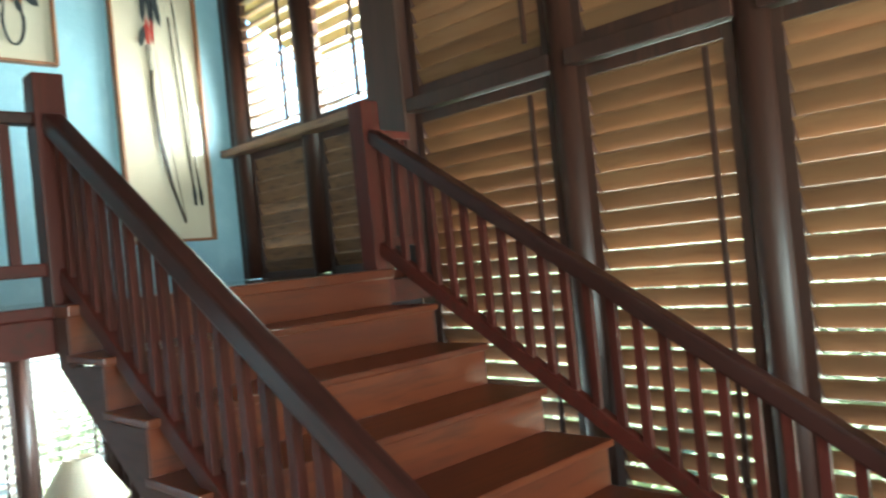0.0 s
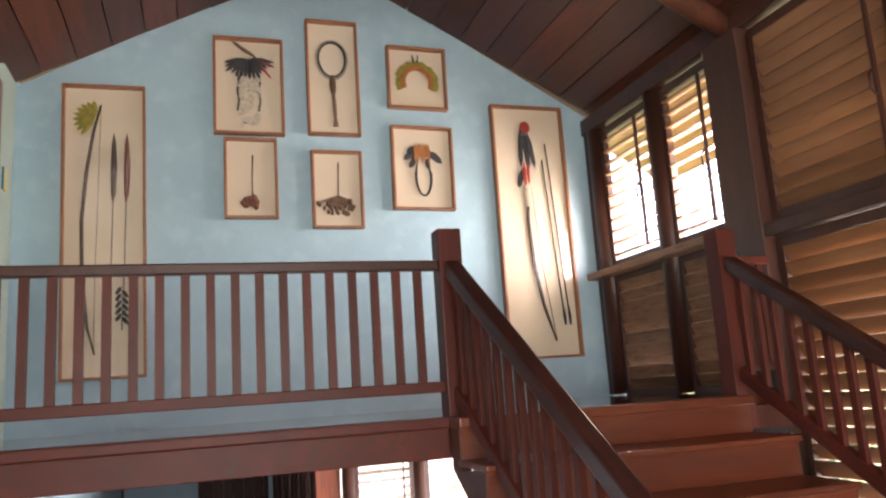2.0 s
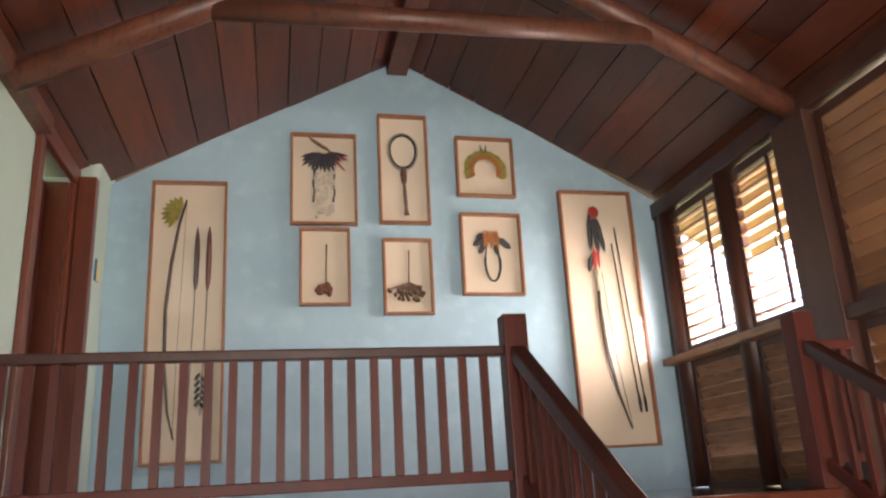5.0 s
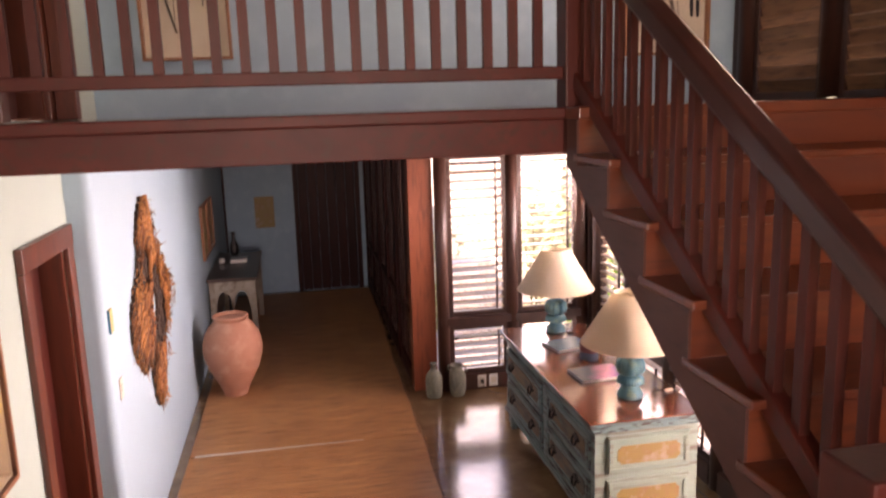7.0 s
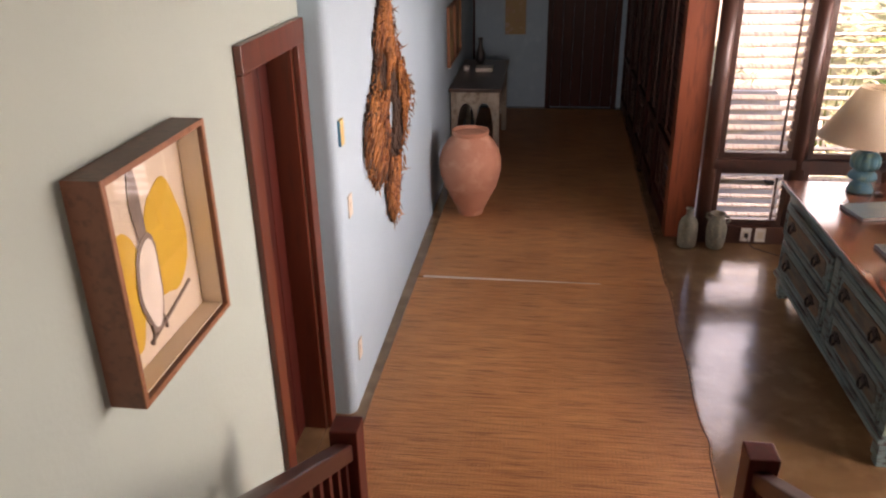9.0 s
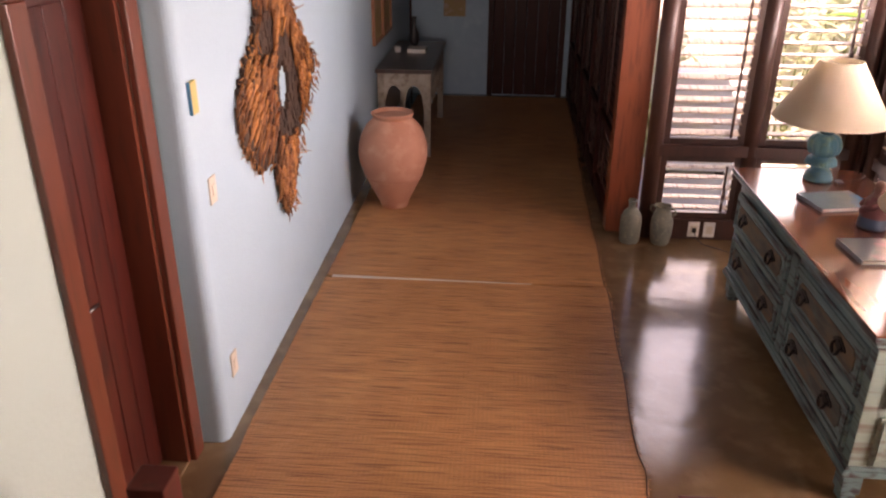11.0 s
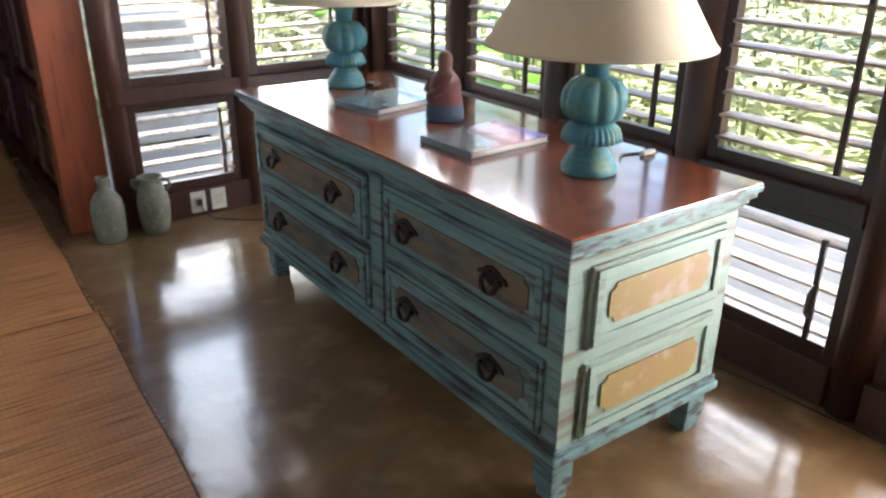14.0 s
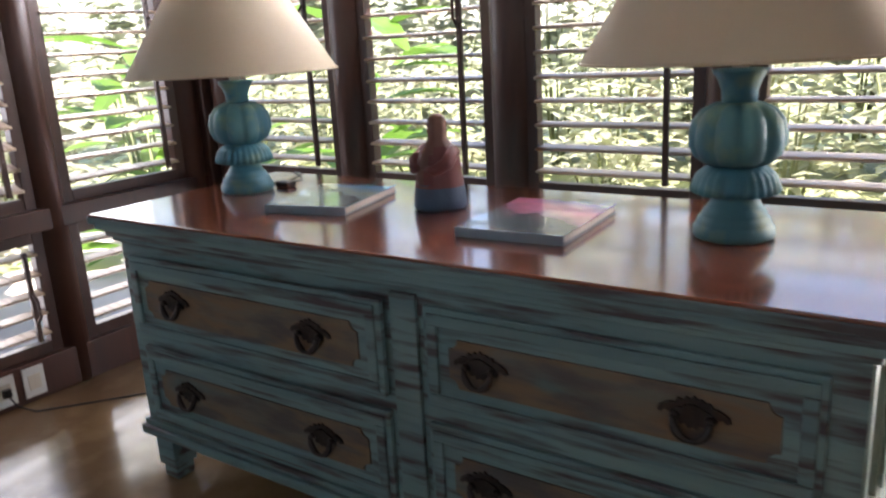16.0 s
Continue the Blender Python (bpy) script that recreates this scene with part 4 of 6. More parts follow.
d = thing("dresser", "teal distressed painted dresser with a polished red wooden top", "dresser", (0, 0, 0))
X0, X1, Y0, Y1 = 1.59, 2.265, 4.505, 6.43
bx("body", X0, X1, Y0, Y1, 0.155, 0.765, M_TEAL_SHADE, d, bevel=0.004)
# thin sheet that puts the lit copy of the paint on the end
bx("end_board", X0 + 0.002, X1 - 0.002, Y0 - 0.004, Y0 + 0.001, 0.16, 0.76, M_TEAL_LIT, d)
bx("top", 1.541, 2.287, 4.453, 6.494, 0.840, 0.85, M_TOP, d, "polished red wooden top", bevel=0.003)
bx("top_edge", 1.538, 2.29, 4.45, 6.497, 0.824, 0.8435, M_TEAL_SHADE, d, bevel=0.004)
for lo, hi, z0, z1 in ((0.012, 0.0, 0.803, 0.823), (0.03, 0.0, 0.782, 0.802), (0.042, 0.0, 0.766, 0.781)):
    bx("cornice", 1.538 + lo, 2.29 - lo * 0.4, 4.45 + lo, 6.497 - lo, z0, z1, M_TEAL_SHADE, d, bevel=0.006)
bx("plinth", X0 - 0.022, X1 + 0.015, Y0 - 0.022, Y1 + 0.02, 0.155, 0.185, M_TEAL_SHADE, d, bevel=0.008)
bx("plinth", X0 - 0.012, X1 + 0.008, Y0 - 0.012, Y1 + 0.01, 0.186, 0.205, M_TEAL_SHADE, d, bevel=0.006)
for x, y in ((X0 + 0.005, Y0 + 0.005), (X1 - 0.085, Y0 + 0.005), (X0 + 0.005, Y1 - 0.085), (X1 - 0.085, Y1 - 0.085)):
    bm = bmesh.new()
    box(bm, x, x + 0.08, y, y + 0.08, 0.045, 0.154, 0.004)
    box(bm, x + 0.008, x + 0.072, y + 0.008, y + 0.072, 0.0, 0.044, 0.006)
    part("leg", bm, M_TEAL_SHADE, d)
YM = 5.40
for u0, u1 in ((4.56, YM - 0.05), (YM + 0.06, 6.37)):
    for z0, z1, hz in ((0.50, 0.735, 0.617), (0.225, 0.46, 0.34)):
        out = 0.012 if u1 > 6 and z0 > 0.4 else 0.004 if u1 > 6 else 0.0     # one drawer stands a little open
        f = face_panel(d, "x", X0 - out, -1, u0, u1, z0, z1, M_TEAL_SHADE)
        q = 0.21 if u1 < 6 else 0.20
        for y in (u0 + q, u1 - 0.145) if u1 < 6 else (u0 + 0.21, u1 - 0.19):
            pull(f, X0 - 0.017 - out, y, hz)
bx("divider", X0 - 0.012, X0 + 0.0, YM - 0.03, YM + 0.04, 0.21, 0.755, M_TEAL_SHADE, d, bevel=0.003)
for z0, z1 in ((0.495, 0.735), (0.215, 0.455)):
    face_panel(d, "y", Y0 - 0.004, -1, X0 + 0.075, X1 - 0.06, z0, z1, M_TEAL_LIT, "end_panel")

# ---- table lamps ----
M_LAMP = mat("turquoise_glazed_clay", (0.032, 0.155, 0.225), 0.55, second=(0.07, 0.20, 0.215), scale=5, grain=(0.15, 0.25, 0.17), grain_scale=14, bump=0.25, bump_scale=60)
M_SHADE = mat("cream_cloth", (0.75, 0.665, 0.52), 0.8, second=(0.70, 0.61, 0.46), scale=3, bump=0.3, bump_scale=350, trans=0.35)
M_WIRE = mat("black_cable", (0.015, 0.015, 0.015), 0.5, bump=0)
M_WHITE = mat("white_plastic", (0.75, 0.75, 0.72), 0.4, bump=0)


def table_lamp(x, y):
    l = thing("table_lamp", "turquoise pumpkin-shaped clay table lamp with a cream cone shade", "table lamp", (x, y, 0.8505), "lamps on the dresser")
    bm = bmesh.new()
    lathe(bm, [(0.074, 0), (0.080, 0.003), (0.082, 0.008), (0.081, 0.024), (0.076, 0.029), (0.075, 0.033), (0.072, 0.043), (0.067, 0.046), (0.066, 0.050), (0.061, 0.060), (0.056, 0.063), (0.054, 0.068), (0.047, 0.080), (0.044, 0.088), (0.045, 0.094)], 40)
    part("base", bm, M_LAMP, l)
    bm = bmesh.new()
    lathe(bm, [(0.050, 0.088), (0.074, 0.092), (0.087, 0.098), (0.084, 0.112), (0.077, 0.132), (0.062, 0.146), (0.044, 0.152)], 112,
          lambda k, t, z: 1 + 0.035 * math.cos(28 * t) * (1 if 0.09 < z < 0.14 else 0.2))
    part("fluted_collar", bm, M_LAMP, l)
    bm = bmesh.new()
    lathe(bm, [(0.04, 0.148), (0.062, 0.154), (0.081, 0.168), (0.091, 0.192), (0.092, 0.216), (0.086, 0.242), (0.070, 0.264), (0.046, 0.276), (0.03, 0.278)], 80,
          lambda k, t, z: 0.90 + 0.14 * abs(math.cos(5 * t)) ** 0.6)
    part("pumpkin_body", bm, M_LAMP, l)
    bm = bmesh.new()
    lathe(bm, [(0.034, 0.272), (0.035, 0.30), (0.042, 0.32), (0.052, 0.335), (0.054, 0.342), (0.03, 0.344)], 32)
    part("neck", bm, M_LAMP, l)
    bm = bmesh.new()
    rod(bm, (0, 0, 0.34), (0, 0, 0.42), 0.016, 12)
    part("socket", bm, M_WHITE, l)
    bm = bmesh.new()
    lathe(bm, [(0.012, 0.42), (0.016, 0.435), (0.030, 0.46), (0.031, 0.48), (0.02, 0.50), (0.004, 0.506)], 16)
    part("bulb", bm, M_WHITE, l)
    bm = bmesh.new()
    lathe(bm, [(0.313, 0.362), (0.314, 0.365), (0.115, 0.688), (0.113, 0.691), (0.110, 0.688), (0.309, 0.365), (0.313, 0.362)], 56, cap=False)
    sh = part("shade", bm, M_SHADE, l, "cream cloth cone shade")
    for r, z in ((0.3145, 0.365), (0.1145, 0.688)):
        bm = bmesh.new()
        tube(bm, [(r * math.cos(t), r * math.sin(t), z) for t in (2 * math.pi * k / 48 for k in range(49))], 0.003, 5)
        part("rim", bm, M_SHADE, sh)
    bm = bmesh.new()
    for k in range(3):
        t = 2 * math.pi * k / 3
        rod(bm, (0, 0, 0.67), (0.113 * math.cos(t), 0.113 * math.sin(t), 0.682), 0.002, 5)
    rod(bm, (0, 0, 0.41), (0, 0, 0.67), 0.003, 6)
    part("harp", bm, M_CHROME, l)


table_lamp(1.953, 4.808)
table_lamp(1.975, 6.30)

cb = thing("lamp_cable", "thin black lamp cable with a white switch lying on the dresser", "cable")
bm = bmesh.new()
tube(bm, [(2.115, 4.835, 0.857), (2.135, 4.85, 0.854), (2.16, 4.865, 0.853), (2.20, 4.86, 0.853), (2.25, 4.84, 0.853), (2.284, 4.83, 0.853)], 0.0028, 6)
part("wire", bm, M_WIRE, cb)
bx("switch", 2.205, 2.262, 4.817, 4.839, 0.8505, 0.866, M_WHITE, cb, bevel=0.007)
cb = thing("lamp_cable", "thin black lamp cable with a small dark switch on the dresser", "cable")
bm = bmesh.new()
tube(bm, [(2.06, 6.30, 0.857), (2.09, 6.31, 0.854), (2.14, 6.28, 0.853), (2.22, 6.30, 0.86), (2.27, 6.36, 0.856), (2.285, 6.40, 0.853)], 0.0026, 6)
part("wire", bm, M_WIRE, cb)
bx("switch", 2.05, 2.09, 6.20, 6.255, 0.8505, 0.868, M_IRON, cb, bevel=0.005)


# ---- books and figurine ----
def cover(name, a, b_, c, axis_rot):
    m = bpy.data.materials.new(name)
    m.use_nodes = True
    N, L = m.node_tree.nodes, m.node_tree.links
    tc, mp, n, cr = N.new("ShaderNodeTexCoord"), N.new("ShaderNodeMapping"), N.new("ShaderNodeTexNoise"), N.new("ShaderNodeValToRGB")
    mp.inputs["Rotation"].default_value = (0, 0, axis_rot)
    gr, ad = N.new("ShaderNodeTexGradient"), N.new("ShaderNodeMath")
    L.new(tc.outputs["Generated"], mp.inputs[0])
    L.new(mp.outputs[0], gr.inputs[0])
    n.inputs["Scale"].default_value = 3.5
    L.new(tc.outputs["Generated"], n.inputs["Vector"])
    ad.operation = "MULTIPLY_ADD"
    ad.inputs[1].default_value = 0.35
    L.new(n.outputs[0], ad.inputs[0])
    L.new(gr.outputs["Fac"], ad.inputs[2])
    e = cr.color_ramp.elements
    e[0].position, e[0].color, e[1].position, e[1].color = 0.3, (*a, 1), 1.05, (*c, 1)
    e.new(0.65).color = (*b_, 1)
    L.new(ad.outputs[0], cr.inputs[0])
    L.new(cr.outputs[0], N["Principled BSDF"].inputs["Base Color"])
    N["Principled BSDF"].inputs["Roughness"].default_value = 0.18
    N["Principled BSDF"].inputs["Coat Weight"].default_value = 0.5
    return m


M_PAPER = mat("book_pages", (0.72, 0.70, 0.66), 0.8, second=(0.62, 0.6, 0.56), scale=3, stretch=(1, 1, 60), bump=0.1)
M_BOARD = mat("grey_blue_book_board", (0.25, 0.31, 0.35), 0.4, second=(0.20, 0.26, 0.31), scale=8, bump=0.05)
C_PINK = cover("pink_sunset_cover", (0.10, 0.13, 0.14), (0.62, 0.22, 0.36), (0.12, 0.10, 0.42), 0.4)
C_BLUE = cover("blue_photo_cover", (0.16, 0.23, 0.25), (0.30, 0.36, 0.34), (0.05, 0.28, 0.58), 0.4)


def book(x, y, rz, w, h, stuff, label):
    t = thing("book", label, "book", (x, y, 0.8505), "books on the dresser", rz=rz)
    bx("page_block", -w / 2 + 0.004, w / 2 - 0.004, -h / 2 + 0.004, h / 2 - 0.004, 0.003, 0.019, M_PAPER, t)
    bx("cover", -w / 2, w / 2, -h / 2, h / 2, 0.0192, 0.0222, stuff, t, bevel=0.001)
    bx("back_cover", -w / 2, w / 2, -h / 2, h / 2, 0.0, 0.003, M_BOARD, t)
    bx("spine", -w / 2 - 0.002, -w / 2 + 0.002, -h / 2, h / 2, 0.0, 0.022, M_BOARD, t)


book(1.905, 5.235, 3, 0.335, 0.26, C_PINK, "hardback book with a pink and violet sunset cover")
book(1.93, 5.90, 12, 0.31, 0.25, C_BLUE, "hardback book with a pale blue photographic cover")
M_FIG = mat("painted_clay", (0.13, 0.065, 0.05), 0.6, second=(0.17, 0.085, 0.065), scale=14, bump=0.3, bump_scale=60)
M_FIG2 = mat("red_clay_paint", (0.15, 0.045, 0.045), 0.6, bump=0.3)
M_FIG3 = mat("blue_clay_paint", (0.05, 0.09, 0.15), 0.6, bump=0.3)
bm = bmesh.new()
lathe(bm, [(0.060, 0), (0.066, 0.006), (0.065, 0.03), (0.061, 0.06), (0.056, 0.09), (0.054, 0.12), (0.049, 0.145), (0.038, 0.165), (0.027, 0.178), (0.024, 0.188), (0.026, 0.205), (0.026, 0.222), (0.020, 0.238), (0.009, 0.246)], 26,
      lambda k, t, z: (1.05 if z < 0.15 else 1.0) * (0.82 + 0.2 * abs(math.cos(t + 0.6))))
for s in (-1, 1):
    tube(bm, [(0.01, 0.05 * s, 0.155), (-0.03, 0.058 * s, 0.125), (-0.055, 0.035 * s, 0.108), (-0.058, 0.012 * s, 0.112)], [0.017, 0.018, 0.014, 0.009], 8)
lathe(bm, [(0.001, 0.06), (0.026, 0.072), (0.030, 0.09), (0.02, 0.108), (0.001, 0.112)], 14, centre=(-0.045, 0, 0))
for f in bm.faces:
    c = f.calc_center_median()
    f.material_index = 2 if c.z < 0.075 else 1 if c.z < 0.165 and abs(c.y) > 0.015 else 0
o = part("clay_figurine", bm, [M_FIG, M_FIG2, M_FIG3])
o.matrix_world = pose(1.975, 5.56, 0.8505, 0, 0, -10)
tagged(o, "small painted clay figurine in red and blue robes on the dresser", "figurine")

# ---- shadow-box frames on the gable wall ----
M_OAK = mat("frame_wood", (0.33, 0.14, 0.065), 0.45, second=(0.26, 0.105, 0.05), scale=6, grain=(0.2, 0.08, 0.04), grain_scale=40, bump=0.08)
M_BACK = mat("cream_backing", (0.66, 0.585, 0.475), 0.85, second=(0.62, 0.54, 0.43), scale=2, bump=0.15, bump_scale=200)
M_PANE = glass("clear_pane")
M_FEAT = mat("black_feathers", (0.02, 0.022, 0.026), 0.6, second=(0.045, 0.05, 0.055), scale=30, bump=0.3)
M_RED = mat("red_feathers", (0.42, 0.035, 0.03), 0.6, second=(0.30, 0.05, 0.03), scale=30, bump=0.3)
M_YEL = mat("yellow_green_feathers", (0.30, 0.25, 0.03), 0.6, second=(0.15, 0.16, 0.03), scale=30, bump=0.3)
M_ORG = mat("orange_feathers", (0.38, 0.14, 0.025), 0.6, second=(0.22, 0.09, 0.025), scale=30, bump=0.3)
M_BONE = mat("shell_discs", (0.55, 0.50, 0.42), 0.4, second=(0.40, 0.36, 0.30), scale=40, bump=0.2)
M_CORD = mat("brown_cord", (0.17, 0.10, 0.06), 0.7, second=(0.10, 0.06, 0.04), scale=30, bump=0.3)
M_BROWN = mat("reddish_seeds", (0.20, 0.07, 0.04), 0.5, second=(0.11, 0.04, 0.03), scale=40, bump=0.3)
M_BOW = mat("dark_bow_wood", (0.05, 0.038, 0.03), 0.5, second=(0.09, 0.06, 0.045), scale=20, bump=0.2)
M_ASH = mat("grey_arrow_cane", (0.30, 0.27, 0.23), 0.6, bump=0.2)


def feather(bm, p, q, w, y=0.0):
    """A flat blade from p to q in the wall's plane, with a raised spine."""
    p, q = Vector((p[0], y, p[1])), Vector((q[0], y, q[1]))
    d = q - p
    s = Vector((-d.z, 0, d.x)).normalized() * w
    a = [bm.verts.new(v) for v in (p, p + d * 0.35 + s, p + d * 0.8 + s * 0.8, q, p + d * 0.8 - s * 0.8, p + d * 0.35 - s, p + d * 0.45 + Vector((0, -w * 0.35, 0)))]
    for i in range(6):
        bm.faces.new((a[i], a[(i + 1) % 6], a[6]))


def bead(bm, x, y, z, r):
    rod(bm, (x, y - r * 0.3, z), (x, y + r * 0.3, z), r, 9)


def pane(parent, corners):
    """A single sheet of glass; corners run counter-clockwise as seen from the room."""
    me = bpy.data.meshes.new("pane")
    me.from_pydata(corners, [], [(0, 1, 2, 3)])
    me.materials.append(M_PANE)
    o = part("pane", me, None, parent)
    o.visible_shadow = False


def shadow_box(x0, x1, z0, z1, label, depth=0.055, tilt=0.0, bar=0.016):
    t = thing("framed_display", label, "framed display", ((x0 + x1) / 2, Y_BLUE - 0.001, (z0 + z1) / 2), "frames on the gable wall")
    w, h = (x1 - x0) / 2, (z1 - z0) / 2
    t.matrix_world = pose((x0 + x1) / 2, Y_BLUE - 0.001, (z0 + z1) / 2, 0, tilt, 0)
    bx("frame_bar", -w, -w + bar, -depth, 0, -h, h, M_OAK, t, bevel=0.002)
    bx("frame_bar", w - bar, w, -depth, 0, -h, h, M_OAK, t, bevel=0.002)
    bx("frame_bar", -w + bar, w - bar, -depth, 0, -h, -h + bar, M_OAK, t, bevel=0.002)
    bx("frame_bar", -w + bar, w - bar, -depth, 0, h - bar, h, M_OAK, t, bevel=0.002)
    bx("backing", -w + bar, w - bar, -0.012, -0.002, -h + bar, h - bar, M_BACK, t)
    pane(t, [(-w + bar, -depth + 0.006, -h + bar), (w - bar, -depth + 0.006, -h + bar), (w - bar, -depth + 0.006, h - bar), (-w + bar, -depth + 0.006, h - bar)])
    return t


RB = random.Random(11)
YI = -0.024      # plane of the objects inside the boxes
# tall box: bow, yellow feather fan, two paddle clubs
t = shadow_box(-0.85, -0.375, 3.01, 4.82, "tall oak-framed box with a dark bow and two feathered arrows", tilt=-0.5)
bm = bmesh.new()
tube(bm, [(-0.02, YI, 0.78), (-0.06, YI, 0.62), (-0.10, YI, 0.35), (-0.125, YI, 0.05), (-0.12, YI, -0.30), (-0.09, YI, -0.60), (-0.05, YI, -0.76)], [0.006, 0.009, 0.011, 0.011, 0.010, 0.008, 0.005], 8)
part("bow", bm, M_BOW, t)
bm = bmesh.new()
tube(bm, [(-0.02, YI, 0.77), (-0.035, YI, 0.2), (-0.05, YI, -0.3), (-0.055, YI, -0.75)], 0.002, 5)
part("bowstring", bm, M_CORD, t)
bm = bmesh.new()
for k in range(9):
    a = math.radians(95 + 17 * k)
    feather(bm, (-0.05, 0.70), (-0.05 + 0.13 * math.cos(a), 0.68 + 0.13 * math.sin(a)), 0.016, YI - 0.004 - 0.001 * k)
part("feather_fan", bm, M_YEL, t, "yellow feather fan")
for x, m in ((0.055, M_BOW), (0.13, M_BROWN)):
    bm = bmesh.new()
    tube(bm, [(x, YI, 0.60), (x, YI, 0.54), (x, YI, 0.40), (x - 0.003, YI, 0.22), (x - 0.006, YI, 0.16)], [0.002, 0.012, 0.019, 0.015, 0.004], 8)
    part("paddle_blade", bm, m, t)
    bm = bmesh.new()
    tube(bm, [(x - 0.006, YI, 0.17), (x - 0.015, YI, -0.2), (x - 0.03, YI, -0.62)], 0.0045, 6)
    part("arrow_shaft", bm, M_ASH, t)
bm = bmesh.new()
for k in range(10):
    z = -0.36 - 0.02 * k
    feather(bm, (0.10, z), (0.10 + (0.035 if k % 2 else -0.035), z - 0.05), 0.012, YI - 0.006)
part("fletching", bm, M_FEAT, t)

# necklace with black feathers and shell strands
t = shadow_box(0.03, 0.48, 4.535, 5.205, "oak-framed box with a black feather and shell necklace")
bm = bmesh.new()
for k in range(15):
    a = math.radians(192 + 11.5 * k)
    L_ = 0.13 + 0.05 * RB.random()
    feather(bm, (0.0 + 0.03 * math.cos(a), 0.20), (L_ * 1.05 * math.cos(a), 0.19 + L_ * math.sin(a) * 0.95), 0.013, YI - 0.001 * k)
part("feather_ruff", bm, M_FEAT, t)
bm = bmesh.new()
feather(bm, (0.07, 0.15), (0.15, 0.05), 0.008, YI - 0.02)
feather(bm, (0.08, 0.17), (0.17, 0.14), 0.006, YI - 0.02)
part("red_feather", bm, M_RED, t)
bm = bmesh.new()
feather(bm, (0.04, 0.20), (-0.11, 0.31), 0.014, YI - 0.016)
feather(bm, (0.06, 0.19), (-0.05, 0.27), 0.012, YI - 0.018)
part("brown_feather", bm, M_CORD, t)
bm = bmesh.new()
for k in range(70):
    z = 0.06 - 0.33 * RB.random()
    bead(bm, RB.uniform(-0.058, 0.064) * (1 - 0.4 * max(0, -z - 0.1)), YI - RB.uniform(0, 0.012), z, RB.uniform(0.010, 0.018))
part("shell_strands", bm, M_BONE, t)
bm = bmesh.new()
for s in (-1, 1):
    for k in range(12):
        bead(bm, s * 0.068 + 0.005 * math.sin(k), YI, 0.07 - 0.021 * k, 0.009)
part("black_beads", bm, M_FEAT, t)

# loop necklace with a tail
t = shadow_box(0.635, 0.99, 4.55, 5.375, "narrow oak-framed box with a dark loop necklace")
bm = bmesh.new()
loop = [(0.098 * math.sin(a) * (1 - 0.12 * (1 - math.cos(a)) / 2), YI, 0.135 + 0.125 * math.cos(a)) for a in (2 * math.pi * k / 40 for k in range(41))]
tube(bm, loop, 0.0075, 7)
part("bead_loop", bm, M_FEAT, t)
bm = bmesh.new()
tube(bm, [(1.16 * p[0], YI + 0.004, 0.135 + 1.13 * (p[2] - 0.135)) for p in loop], 0.0055, 7)
part("outer_loop", bm, M_ASH, t)
bm = bmesh.new()
tube(bm, [(0.0, YI, 0.02), (0.0, YI, -0.03), (0.002, YI, -0.09), (0.004, YI, -0.12), (0.006, YI, -0.20), (0.01, YI, -0.29), (0.012, YI, -0.345)], [0.012, 0.024, 0.022, 0.010, 0.015, 0.011, 0.020], 9)
part("tassel", bm, M_CORD, t)

# yellow-green feather crown
t = shadow_box(1.195, 1.625, 4.765, 5.225, "oak-framed box with a yellow-green feather crown", tilt=0.6)
for nm, m, r0, r1, n in (("outer_feathers", M_YEL, 0.10, 0.165, 44), ("inner_feathers", M_ORG, 0.082, 0.125, 40)):
    bm = bmesh.new()
    for k in range(n):
        a = math.radians(-22 + 224 * k / (n - 1))
        e = r1 + RB.uniform(-0.008, 0.008)
        feather(bm, (r0 * math.cos(a), -0.03 + r0 * math.sin(a)), (e * math.cos(a + 0.05), -0.03 + e * math.sin(a + 0.05)), 0.011, YI - 0.0005 * k - (0.006 if r0 < 0.09 else 0))
    part(nm, bm, m, t)
bm = bmesh.new()
feather(bm, (-0.01, 0.09), (-0.035, 0.175), 0.006, YI - 0.02)
feather(bm, (0.005, 0.09), (0.012, 0.175), 0.006, YI - 0.02)
part("spike_feathers", bm, M_FEAT, t)

# seed rattle
t = shadow_box(0.09, 0.425, 3.975, 4.51, "small oak-framed box with a brown seed rattle")
bm = bmesh.new()
tube(bm, [(0.012, YI, 0.155), (0.008, YI, 0.02), (0.006, YI, -0.12)], [0.006, 0.0045, 0.004], 7)
part("stick", bm, M_CORD, t)
bm = bmesh.new()
for k in range(17):
    a = 2 * math.pi * RB.random()
    r = 0.062 * math.sqrt(RB.random())
    lathe(bm, [(0.001, -0.021), (0.015, -0.012), (0.019, 0), (0.013, 0.014), (0.001, 0.02)], 8, centre=(0.006 + 1.05 * r * math.cos(a), YI, -0.155 + 0.62 * r * math.sin(a)))
part("seed_pods", bm, M_BROWN, t)

# seed broom
t = shadow_box(0.645, 0.985, 3.91, 4.44, "small oak-framed box with a fan-shaped seed rattle")
bm = bmesh.new()
tube(bm, [(0.012, YI, 0.185), (0.008, YI, 0.08), (0.004, YI, -0.05)], [0.006, 0.005, 0.005], 7)
part("stick", bm, M_CORD, t)
bm = bmesh.new()
